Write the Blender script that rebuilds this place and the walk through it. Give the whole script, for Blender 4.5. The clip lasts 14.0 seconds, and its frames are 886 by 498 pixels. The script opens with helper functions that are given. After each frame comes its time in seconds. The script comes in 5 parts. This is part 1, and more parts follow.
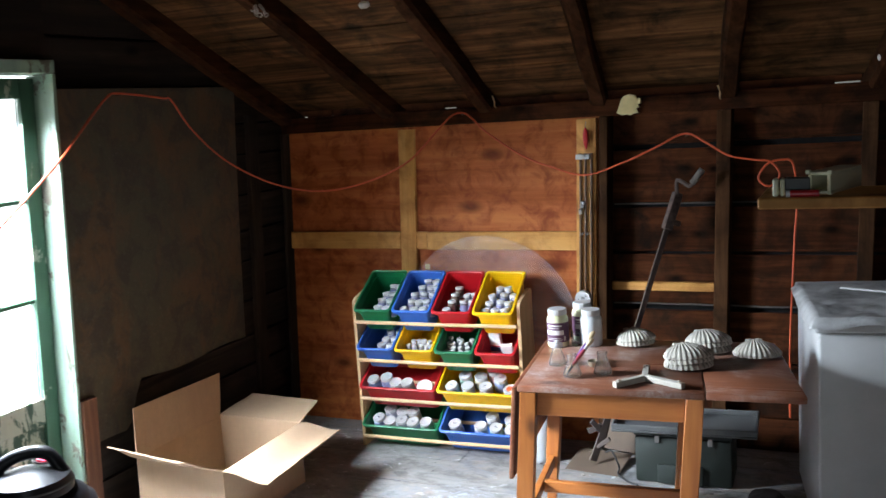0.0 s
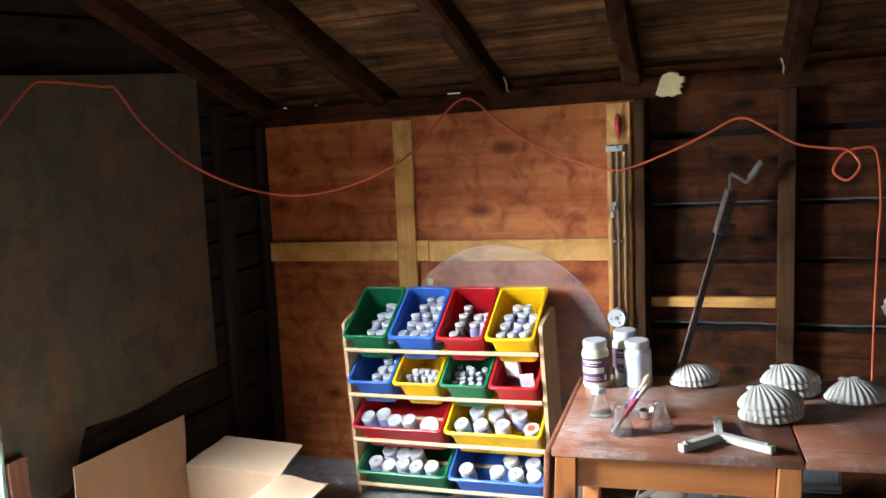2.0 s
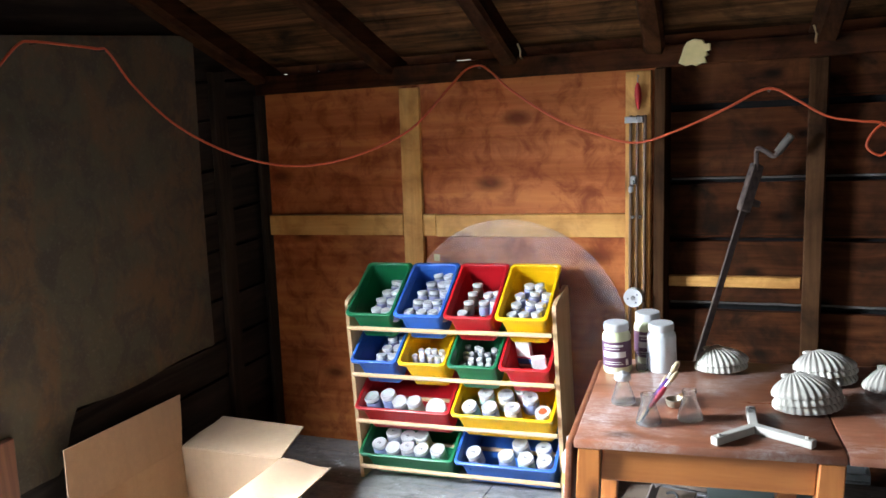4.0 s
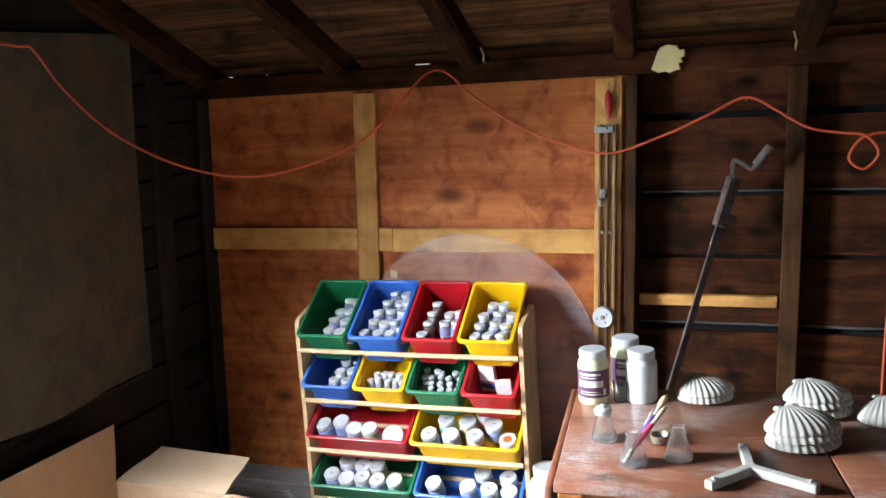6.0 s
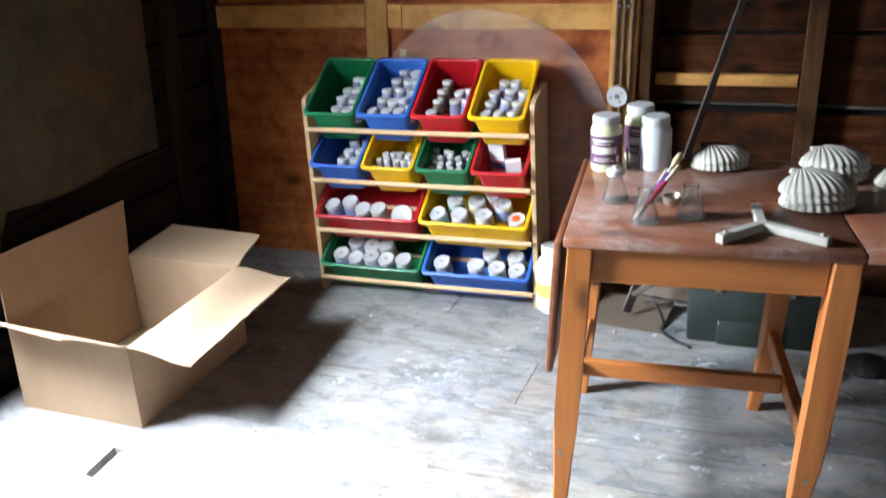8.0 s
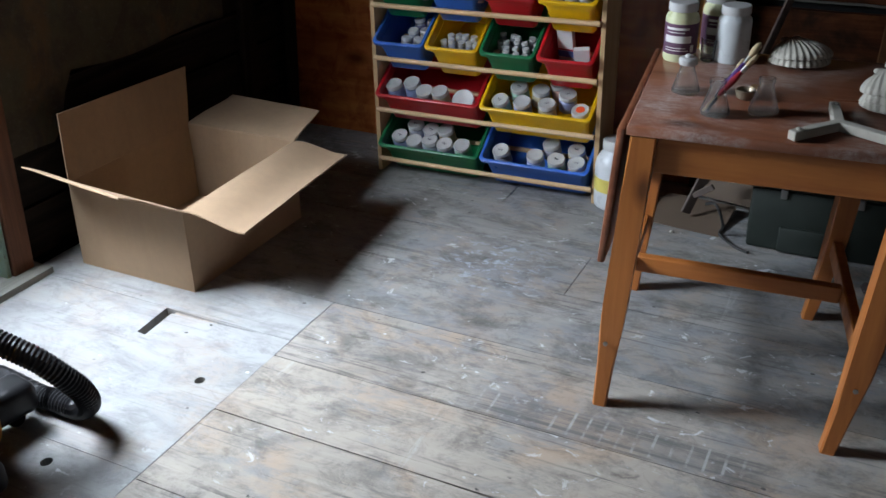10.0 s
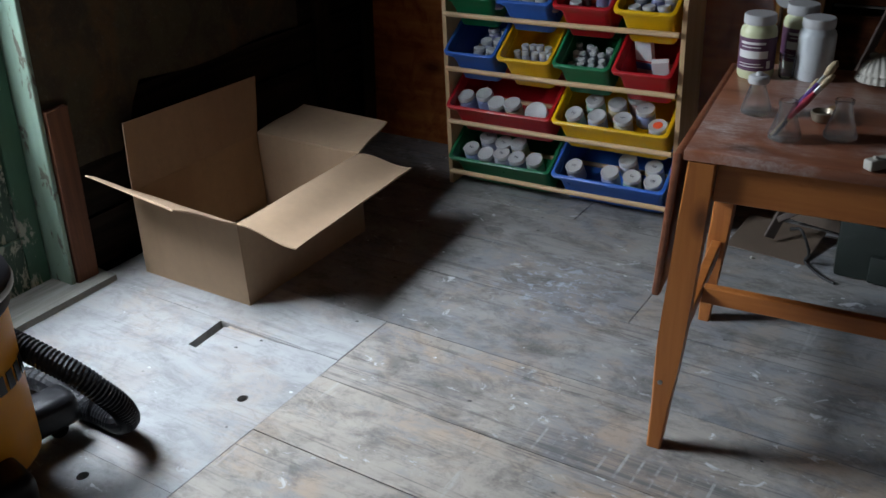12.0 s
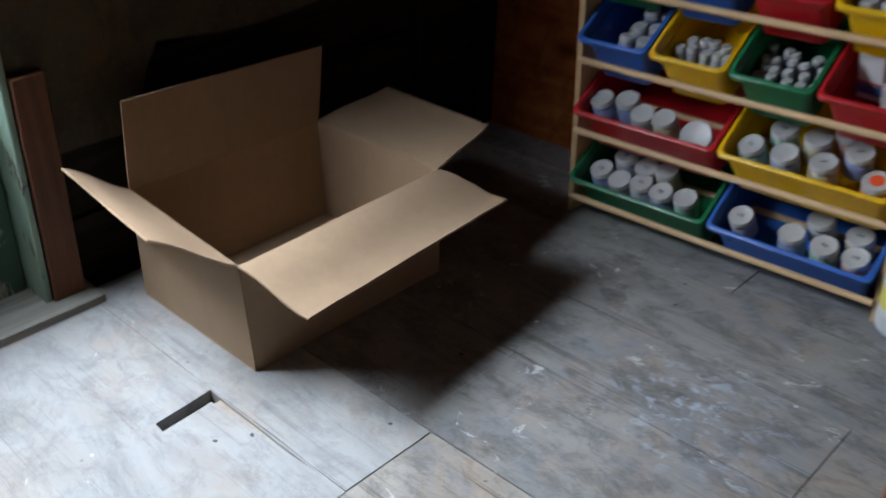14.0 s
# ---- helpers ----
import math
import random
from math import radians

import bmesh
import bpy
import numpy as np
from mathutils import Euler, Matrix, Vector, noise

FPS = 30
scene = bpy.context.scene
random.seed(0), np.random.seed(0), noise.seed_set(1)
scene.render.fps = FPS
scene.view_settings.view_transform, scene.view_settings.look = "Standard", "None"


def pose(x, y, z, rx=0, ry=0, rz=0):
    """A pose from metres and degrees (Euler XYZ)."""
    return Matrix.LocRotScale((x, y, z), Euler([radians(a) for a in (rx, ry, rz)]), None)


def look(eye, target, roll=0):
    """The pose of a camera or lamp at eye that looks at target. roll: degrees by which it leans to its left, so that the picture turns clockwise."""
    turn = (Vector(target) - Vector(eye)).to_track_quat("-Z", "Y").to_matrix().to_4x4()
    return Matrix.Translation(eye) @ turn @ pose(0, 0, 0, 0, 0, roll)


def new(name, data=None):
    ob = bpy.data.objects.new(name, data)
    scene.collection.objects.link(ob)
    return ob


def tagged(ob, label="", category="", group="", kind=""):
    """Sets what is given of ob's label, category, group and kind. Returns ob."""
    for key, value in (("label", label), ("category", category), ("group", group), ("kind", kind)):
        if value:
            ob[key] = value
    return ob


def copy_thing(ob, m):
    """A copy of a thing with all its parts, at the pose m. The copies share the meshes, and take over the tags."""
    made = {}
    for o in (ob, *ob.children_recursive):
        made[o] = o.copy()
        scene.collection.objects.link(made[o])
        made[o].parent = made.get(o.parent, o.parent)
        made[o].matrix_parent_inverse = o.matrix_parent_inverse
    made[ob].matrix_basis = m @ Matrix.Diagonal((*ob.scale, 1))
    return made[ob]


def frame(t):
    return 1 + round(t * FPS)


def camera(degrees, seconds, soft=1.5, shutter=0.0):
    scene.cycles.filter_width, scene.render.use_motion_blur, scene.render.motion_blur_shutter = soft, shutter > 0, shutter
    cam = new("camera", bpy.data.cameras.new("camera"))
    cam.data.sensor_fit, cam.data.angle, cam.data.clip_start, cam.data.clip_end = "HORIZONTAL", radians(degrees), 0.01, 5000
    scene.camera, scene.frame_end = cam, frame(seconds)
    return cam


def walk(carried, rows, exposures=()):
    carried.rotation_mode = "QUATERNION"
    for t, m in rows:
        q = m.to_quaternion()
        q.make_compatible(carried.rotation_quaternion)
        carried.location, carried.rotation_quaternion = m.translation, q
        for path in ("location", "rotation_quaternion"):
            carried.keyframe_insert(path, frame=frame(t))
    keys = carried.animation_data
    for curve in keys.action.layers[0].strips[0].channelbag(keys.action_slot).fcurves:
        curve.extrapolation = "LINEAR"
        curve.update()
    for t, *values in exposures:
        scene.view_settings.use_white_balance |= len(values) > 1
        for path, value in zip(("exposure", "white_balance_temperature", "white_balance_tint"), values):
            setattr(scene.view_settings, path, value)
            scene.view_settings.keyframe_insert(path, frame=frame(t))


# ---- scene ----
cam = camera(50.8, 14.0, 1.5, 0.5)
PATH = [
    (0, (2.414, -3.572, 1.73), (1.58, -1.78, 1.428), -3.8),
    (0.5, (2.357, -3.359, 1.705), (1.538, -1.561, 1.393), -4.2),
    (1, (2.291, -3.175, 1.693), (1.42, -1.4, 1.387), -4.2),
    (1.5, (2.148, -3.027, 1.703), (1.314, -1.236, 1.393), -3.9),
    (2, (2.076, -2.888, 1.699), (1.243, -1.098, 1.382), -4.9),
    (2.5, (2.052, -2.843, 1.695), (1.209, -1.063, 1.348), -4.2),
    (3, (2.028, -2.841, 1.684), (1.177, -1.07, 1.312), -4.3),
    (5.5, (1.832, -2.556, 1.684), (1.095, -0.734, 1.313), -4.0),
    (6, (1.812, -2.544, 1.681), (1.095, -0.714, 1.31), -3.7),
    (6.5, (1.804, -2.547, 1.681), (1.096, -0.714, 1.309), -3.4),
    (7, (1.79, -2.561, 1.653), (1.088, -0.733, 1.25), -2.9),
    (7.5, (1.78, -2.556, 1.585), (1.056, -0.786, 0.999), -3.8),
    (8, (1.795, -2.542, 1.524), (1.08, -0.827, 0.785), -3.5),
    (8.5, (1.785, -2.558, 1.49), (1.078, -0.881, 0.66), -3.3),
    (8.7, (1.777, -2.563, 1.48), (1.069, -0.903, 0.617), -2.7),
    (11, (1.866, -2.452, 1.46), (0.941, -0.952, 0.515), -2.6),
    (11.5, (1.917, -2.399, 1.446), (0.909, -0.953, 0.501), -4.1),
    (12, (1.861, -2.349, 1.458), (0.865, -0.878, 0.54), -3.0),
    (12.5, (1.814, -2.278, 1.456), (0.798, -0.829, 0.526), -1.8),
    (13, (1.741, -2.013, 1.424), (0.642, -0.606, 0.523), 0.3),
    (13.5, (1.627, -1.774, 1.364), (0.461, -0.411, 0.48), -1.6),
    (14, (1.438, -1.514, 1.3), (0.228, -0.284, 0.288), -0.9),
]
walk(cam, [(t, look(eye, target, roll)) for t, eye, target, roll in PATH], ((0, 1.12), (1.5, 1.5), (5.5, 1.46), (7.5, 1.3), (8.6, 0.48), (10.6, -0.80), (12.5, -1.1), (13.5, -1.25), (14, -0.98)))

# ---- world, sun, exposure ----
world = bpy.data.worlds.new("sky")
scene.world = world
world.use_nodes = True
wn = world.node_tree.nodes
sky = wn.new("ShaderNodeTexSky")
sky.sky_type, sky.sun_disc = "NISHITA", False
sky.sun_elevation, sky.sun_rotation = radians(48), radians(250)
sky.air_density, sky.dust_density = 1.0, 3.0
world.node_tree.links.new(sky.outputs[0], wn["Background"].inputs[0])
wn["Background"].inputs[1].default_value = 0.15
sun = new("sun", bpy.data.lights.new("sun", "SUN"))
sun.data.energy, sun.data.angle, sun.data.color = 0.6, radians(20), (1.0, 0.96, 0.9)
sun.matrix_world = look((-6, -4, 8), (0, 0, 0))


def area_lamp(name, eye, target, sx, sy, watts, colour):
    data = bpy.data.lights.new(name, "AREA")
    data.shape, data.size, data.size_y, data.energy, data.color = "RECTANGLE", sx, sy, watts, colour
    data.spread = radians(108)
    ob = new(name, data)
    ob.matrix_world = look(eye, target)
    return ob


# daylight of the sky through the glazed door
area_lamp("door_daylight", (-0.79, -1.21, 1.54), (-0.141, -0.961, 0.821), 0.66, 0.68, 82, (0.77, 0.872, 1.0))
# daylight added from behind, through an assumed unseen doorway the walk came in by
area_lamp("unseen_entry_daylight", (2.20, -4.62, 0.88), (2.05, -3.0, 0.70), 0.80, 1.50, 2.0, (0.80, 0.89, 1.0))

# ---- mesh helpers ----
LEAN = 0.033


def lean(v):
    """The old shed leans: walls shift with their height."""
    return Vector((v.x + LEAN * (v.z - 1.0), v.y + LEAN * (v.z - 1.0), v.z))


def thing(name, m=None, label="", category="", group="", kind=""):
    ob = new(name)
    ob.empty_display_size = 0.05
    if m is not None:
        ob.matrix_world = m
    return tagged(ob, label, category, group, kind)


def part(name, bm, material, parent=None, label="", leaning=False, smooth=None, m=None):
    if leaning:
        for v in bm.verts:
            v.co = lean(v.co)
    bmesh.ops.recalc_face_normals(bm, faces=bm.faces)
    me = bpy.data.meshes.new(name)
    bm.to_mesh(me)
    bm.free()
    me.materials.append(material)
    if smooth is not None:
        me.shade_smooth()
        me.set_sharp_from_angle(angle=radians(smooth))
    ob = new(name, me)
    if m is not None:
        ob.matrix_basis = m
    if parent is not None:
        ob.parent = parent
    return tagged(ob, label)


def block(bm, x0, x1, y0, y1, z0, z1, bevel=0.0, m=None, cuts=0, seg=1):
    mm = Matrix.Translation(((x0 + x1) / 2, (y0 + y1) / 2, (z0 + z1) / 2)) @ Matrix.Diagonal((abs(x1 - x0), abs(y1 - y0), abs(z1 - z0), 1))
    if m is not None:
        mm = m @ mm
    vs = bmesh.ops.create_cube(bm, size=1.0, matrix=mm)["verts"]
    es = list({e for v in vs for e in v.link_edges})
    if bevel > 0:
        vs = bmesh.ops.bevel(bm, geom=es, offset=bevel, segments=seg, affect="EDGES", profile=0.5)["verts"]
    return vs


def boxed(x0, x1, y0, y1, z0, z1, bevel=0.0, m=None, seg=1):
    bm = bmesh.new()
    block(bm, x0, x1, y0, y1, z0, z1, bevel, m, seg=seg)
    return bm


def plank_mesh(lx, ly, lz, seed, rough=0.004, nx=8):
    """A board lx by ly by lz about its centre with uneven edges, long in x."""
    rnd = random.Random(seed)
    bm = bmesh.new()
    rings = []
    for i in range(nx + 1):
        x = -lx / 2 + lx * i / nx
        a, b, c, d = (rnd.uniform(-rough, rough) for _ in range(4))
        rings.append([bm.verts.new(p) for p in ((x, -ly / 2 + a, -lz / 2 + c * 0.4), (x, ly / 2 + b, -lz / 2 + d * 0.4),
                                                (x, ly / 2 + b, lz / 2 + c * 0.4), (x, -ly / 2 + a, lz / 2 + d * 0.4))])
    for r, s in zip(rings, rings[1:]):
        for k in range(4):
            bm.faces.new((r[k], r[(k + 1) % 4], s[(k + 1) % 4], s[k]))
    bm.faces.new(rings[0])
    bm.faces.new(rings[-1][::-1])
    return bm


def lathe(profile, n=24, bm=None, m=None, cap=True):
    """A turned body: profile of (radius, height) from bottom to top."""
    bm = bm or bmesh.new()
    m = m or Matrix.Identity(4)
    rings = []
    for r, z in profile:
        rings.append([bm.verts.new(m @ Vector((r * math.cos(2 * math.pi * k / n), r * math.sin(2 * math.pi * k / n), z))) for k in range(n)])
    for a, b in zip(rings, rings[1:]):
        for k in range(n):
            bm.faces.new((a[k], a[(k + 1) % n], b[(k + 1) % n], b[k]))
    if cap:
        bm.faces.new(rings[0][::-1])
        bm.faces.new(rings[-1])
    return bm


def tube(points, radius, n=8, bm=None, close=True, ridge=0.0):
    """A round tube along points (a list of vectors); ridge makes it corrugated."""
    bm = bm or bmesh.new()
    pts = [Vector(p) for p in points]
    rings, ref = [], Vector((0.13, 0.21, 0.97))
    for i, p in enumerate(pts):
        d = (pts[min(i + 1, len(pts) - 1)] - pts[max(i - 1, 0)]).normalized()
        u = (ref - d * ref.dot(d)).normalized()
        w = d.cross(u)
        ref = u
        r = radius * (1 + (ridge if i % 2 else -ridge))
        rings.append([bm.verts.new(p + (u * math.cos(2 * math.pi * k / n) + w * math.sin(2 * math.pi * k / n)) * r) for k in range(n)])
    for a, b in zip(rings, rings[1:]):
        for k in range(n):
            bm.faces.new((a[k], a[(k + 1) % n], b[(k + 1) % n], b[k]))
    if close:
        bm.faces.new(rings[0][::-1])
        bm.faces.new(rings[-1])
    return bm


def spline(points, per=12):
    """A smooth run of points through the given ones."""
    p = [Vector(q) for q in points]
    p = [p[0] * 2 - p[1]] + p + [p[-1] * 2 - p[-2]]
    out = []
    for i in range(1, len(p) - 2):
        for k in range(per):
            t = k / per
            out.append(0.5 * ((2 * p[i]) + (p[i + 1] - p[i - 1]) * t + (2 * p[i - 1] - 5 * p[i] + 4 * p[i + 1] - p[i + 2]) * t * t
                              + (3 * p[i] - p[i - 1] - 3 * p[i + 1] + p[i + 2]) * t ** 3))
    out.append(p[-2])
    return out


# ---- materials ----
def material(name):
    mt = bpy.data.materials.new(name)
    mt.use_nodes = True
    nt = mt.node_tree
    return mt, nt, nt.nodes, nt.links, nt.nodes["Principled BSDF"]


def coords(nt, scale, turn=(0, 0, 0), shift=True):
    tc = nt.nodes.new("ShaderNodeTexCoord")
    mp = nt.nodes.new("ShaderNodeMapping")
    mp.inputs["Scale"].default_value = scale
    mp.inputs["Rotation"].default_value = turn
    if shift:
        oi = nt.nodes.new("ShaderNodeObjectInfo")
        mu = nt.nodes.new("ShaderNodeVectorMath")
        mu.operation = "SCALE"
        mu.inputs[0].default_value = (7.3, 11.1, 5.7)
        nt.links.new(oi.outputs["Random"], mu.inputs["Scale"])
        ad = nt.nodes.new("ShaderNodeVectorMath")
        nt.links.new(tc.outputs["Object"], ad.inputs[0])
        nt.links.new(mu.outputs[0], ad.inputs[1])
        nt.links.new(ad.outputs[0], mp.inputs["Vector"])
    else:
        nt.links.new(tc.outputs["Object"], mp.inputs["Vector"])
    return mp.outputs[0]


def noise_tex(nt, vec, scale, detail=4, rough=0.55, distort=0.0):
    n = nt.nodes.new("ShaderNodeTexNoise")
    n.inputs["Scale"].default_value, n.inputs["Detail"].default_value = scale, detail
    n.inputs["Roughness"].default_value, n.inputs["Distortion"].default_value = rough, distort
    nt.links.new(vec, n.inputs["Vector"])
    return n.outputs["Fac"]


def ramp(nt, fac, stops):
    r = nt.nodes.new("ShaderNodeValToRGB")
    el = r.color_ramp.elements
    while len(el) < len(stops):
        el.new(0.5)
    for e, (p, c) in zip(el, stops):
        e.position, e.color = p, (*c, 1) if len(c) == 3 else c
    nt.links.new(fac, r.inputs[0])
    return r.outputs[0]


def mixed(nt, fac, a, b, mode="MIX"):
    n = nt.nodes.new("ShaderNodeMix")
    n.data_type, n.blend_type = "RGBA", mode
    for value, k in ((fac, 0), (a, 6), (b, 7)):
        if hasattr(value, "node"):
            nt.links.new(value, n.inputs[k])
        elif k == 0:
            n.inputs[0].default_value = value
        else:
            n.inputs[k].default_value = (*value, 1)
    return n.outputs[2]


def bumped(nt, bsdf, height, strength, distance=0.003):
    b = nt.nodes.new("ShaderNodeBump")
    b.inputs["Strength"].default_value, b.inputs["Distance"].default_value = strength, distance
    nt.links.new(height, b.inputs["Height"])
    nt.links.new(b.outputs[0], bsdf.inputs["Normal"])


def wood(name, dark, mid, light, axis="x", grain=1.0, rough=0.6, stain=None, stain_amount=0.5, knots=True, bump=0.35, shift=True, coat=0.0, stain_scale=1.7, spec=0.5, upright=False):
    """Wood with its grain along one axis, rings round knots, and stains."""
    mt, nt, nodes, links, bsdf = material(name)
    s = [14 * grain] * 3
    s["xyz".index(axis)] = 1.1 * grain
    vec = coords(nt, s, shift=shift)
    g = noise_tex(nt, vec, 1.0, 7, 0.62, 0.9)
    s2 = [60 * grain] * 3
    s2["xyz".index(axis)] = 2.5 * grain
    fine = noise_tex(nt, coords(nt, s2, shift=shift), 1.0, 3, 0.6)
    col = ramp(nt, g, [(0.30, dark), (0.5, mid), (0.72, light)])
    col = mixed(nt, 0.25, col, ramp(nt, fine, [(0.35, dark), (0.65, light)]))
    if knots:
        s3 = [5.5 * grain] * 3
        s3["xyz".index(axis)] = 2.6 * grain
        v = nodes.new("ShaderNodeTexVoronoi")
        v.inputs["Scale"].default_value = 1.0
        if upright:
            v.voronoi_dimensions = "2D"
        links.new(coords(nt, s3, (radians(90) if upright else 0, 0, 0), shift=shift), v.inputs["Vector"])
        k = ramp(nt, v.outputs["Distance"], [(0.03, (1, 1, 1)), (0.13, (0, 0, 0))])
        col = mixed(nt, k, col, tuple(c * 0.45 for c in dark))
    if stain is not None:
        big = noise_tex(nt, coords(nt, (stain_scale,) * 3, shift=shift), 1.3, 6, 0.62, 0.6)
        st = ramp(nt, big, [(0.45, (0, 0, 0)), (0.68, (stain_amount,) * 3)])
        col = mixed(nt, st, col, stain)
    links.new(col, bsdf.inputs["Base Color"])
    rr = ramp(nt, g, [(0.3, (rough + 0.12,) * 3), (0.7, (rough - 0.08,) * 3)])
    links.new(rr, bsdf.inputs["Roughness"])
    bsdf.inputs["Coat Weight"].default_value = coat
    bsdf.inputs["Specular IOR Level"].default_value = spec
    bumped(nt, bsdf, fine if bump < 0.3 else g, bump)
    return mt


def plain(name, colour, rough=0.5, metal=0.0, vary=0.12, scale=18.0, bump=0.05, spec=0.5):
    """Paint, plastic, metal or card with slight unevenness at two scales."""
    mt, nt, nodes, links, bsdf = material(name)
    vec = coords(nt, (1, 1, 1))
    a = noise_tex(nt, vec, scale, 5, 0.6)
    b = noise_tex(nt, vec, scale * 0.15, 3, 0.5)
    col = mixed(nt, ramp(nt, a, [(0.3, (0, 0, 0)), (0.7, (1, 1, 1))]), tuple(c * (1 - vary) for c in colour), tuple(min(1, c * (1 + vary)) for c in colour))
    col = mixed(nt, ramp(nt, b, [(0.4, (0, 0, 0)), (0.75, (vary * 2.0,) * 3)]), col, tuple(c * 0.72 for c in colour))
    links.new(col, bsdf.inputs["Base Color"])
    links.new(ramp(nt, a, [(0.3, (max(0.02, rough - 0.06),) * 3), (0.7, (min(1, rough + 0.08),) * 3)]), bsdf.inputs["Roughness"])
    bsdf.inputs["Metallic"].default_value = metal
    bsdf.inputs["Specular IOR Level"].default_value = spec
    if bump:
        bumped(nt, bsdf, a, bump)
    return mt


def glass_mat(name, tint=(1, 1, 1), rough=0.0):
    mt, nt, nodes, links, bsdf = material(name)
    bsdf.inputs["Base Color"].default_value = (*tint, 1)
    bsdf.inputs["Transmission Weight"].default_value = 1.0
    bsdf.inputs["Roughness"].default_value = rough
    bsdf.inputs["IOR"].default_value = 1.45
    return mt

# ---- materials of the place ----
M_PLY = wood("reddish_plywood", (0.23, 0.052, 0.013), (0.39, 0.112, 0.031), (0.51, 0.180, 0.054), "x", 0.55, 0.55, (0.165, 0.026, 0.008), 0.85, bump=0.15, stain_scale=8.5, spec=0.12, upright=True)
M_PINE = wood("pine_batten", (0.40, 0.18, 0.042), (0.56, 0.285, 0.078), (0.66, 0.37, 0.12), "x", 0.8, 0.55, (0.24, 0.09, 0.02), 0.7, bump=0.2, stain_scale=5.0, spec=0.2, upright=True)
M_PINE_V = wood("pine_batten_upright", (0.40, 0.18, 0.042), (0.56, 0.285, 0.078), (0.66, 0.37, 0.12), "z", 0.8, 0.55, (0.24, 0.09, 0.02), 0.7, bump=0.2, stain_scale=5.0, spec=0.2, upright=True)
M_OLD = wood("old_brown_board", (0.011, 0.0035, 0.0015), (0.045, 0.014, 0.0055), (0.105, 0.035, 0.013), "x", 0.8, 0.8, (0.007, 0.0045, 0.003), 0.95, stain_scale=4.6, spec=0.05, upright=True)
M_OLD_V = wood("old_brown_stud", (0.016, 0.007, 0.003), (0.055, 0.024, 0.010), (0.105, 0.050, 0.022), "z", 0.8, 0.8, (0.010, 0.005, 0.003), 0.9, stain_scale=2.6, spec=0.06)
M_OLD_Y = wood("old_rafter", (0.010, 0.004, 0.002), (0.036, 0.013, 0.005), (0.085, 0.032, 0.012), "y", 0.8, 0.8, (0.010, 0.005, 0.003), 0.75, stain_scale=2.6, spec=0.06)
M_ROOF = wood("roof_board", (0.014, 0.007, 0.004), (0.068, 0.030, 0.012), (0.24, 0.115, 0.045), "x", 0.7, 0.8, (0.008, 0.006, 0.004), 0.95, stain_scale=3.8, spec=0.06)
# near-black brown wood for the left wall's boards and posts
M_DARK = wood("dark_wall_board", (0.008, 0.006, 0.005), (0.020, 0.014, 0.010), (0.040, 0.028, 0.019), "y", 0.8, 0.8, (0.015, 0.011, 0.009), 0.7, spec=0.12)
M_DARK_V = wood("dark_wall_post", (0.009, 0.007, 0.005), (0.026, 0.018, 0.012), (0.045, 0.031, 0.022), "z", 0.8, 0.8, (0.02, 0.014, 0.01), 0.6, spec=0.12)
M_TAR = plain("tar_paper", (0.012, 0.012, 0.012), 0.9, vary=0.3, spec=0.04)
M_PALE = plain("pale_weathered_edge", (0.060, 0.054, 0.046), 0.9, vary=0.5, scale=12)


def placed(nt, scale):
    """Coordinates that run on from board to board."""
    geo = nt.nodes.new("ShaderNodeNewGeometry")
    mp = nt.nodes.new("ShaderNodeMapping")
    mp.inputs["Scale"].default_value = scale
    nt.links.new(geo.outputs["Position"], mp.inputs["Vector"])
    return mp.outputs[0]


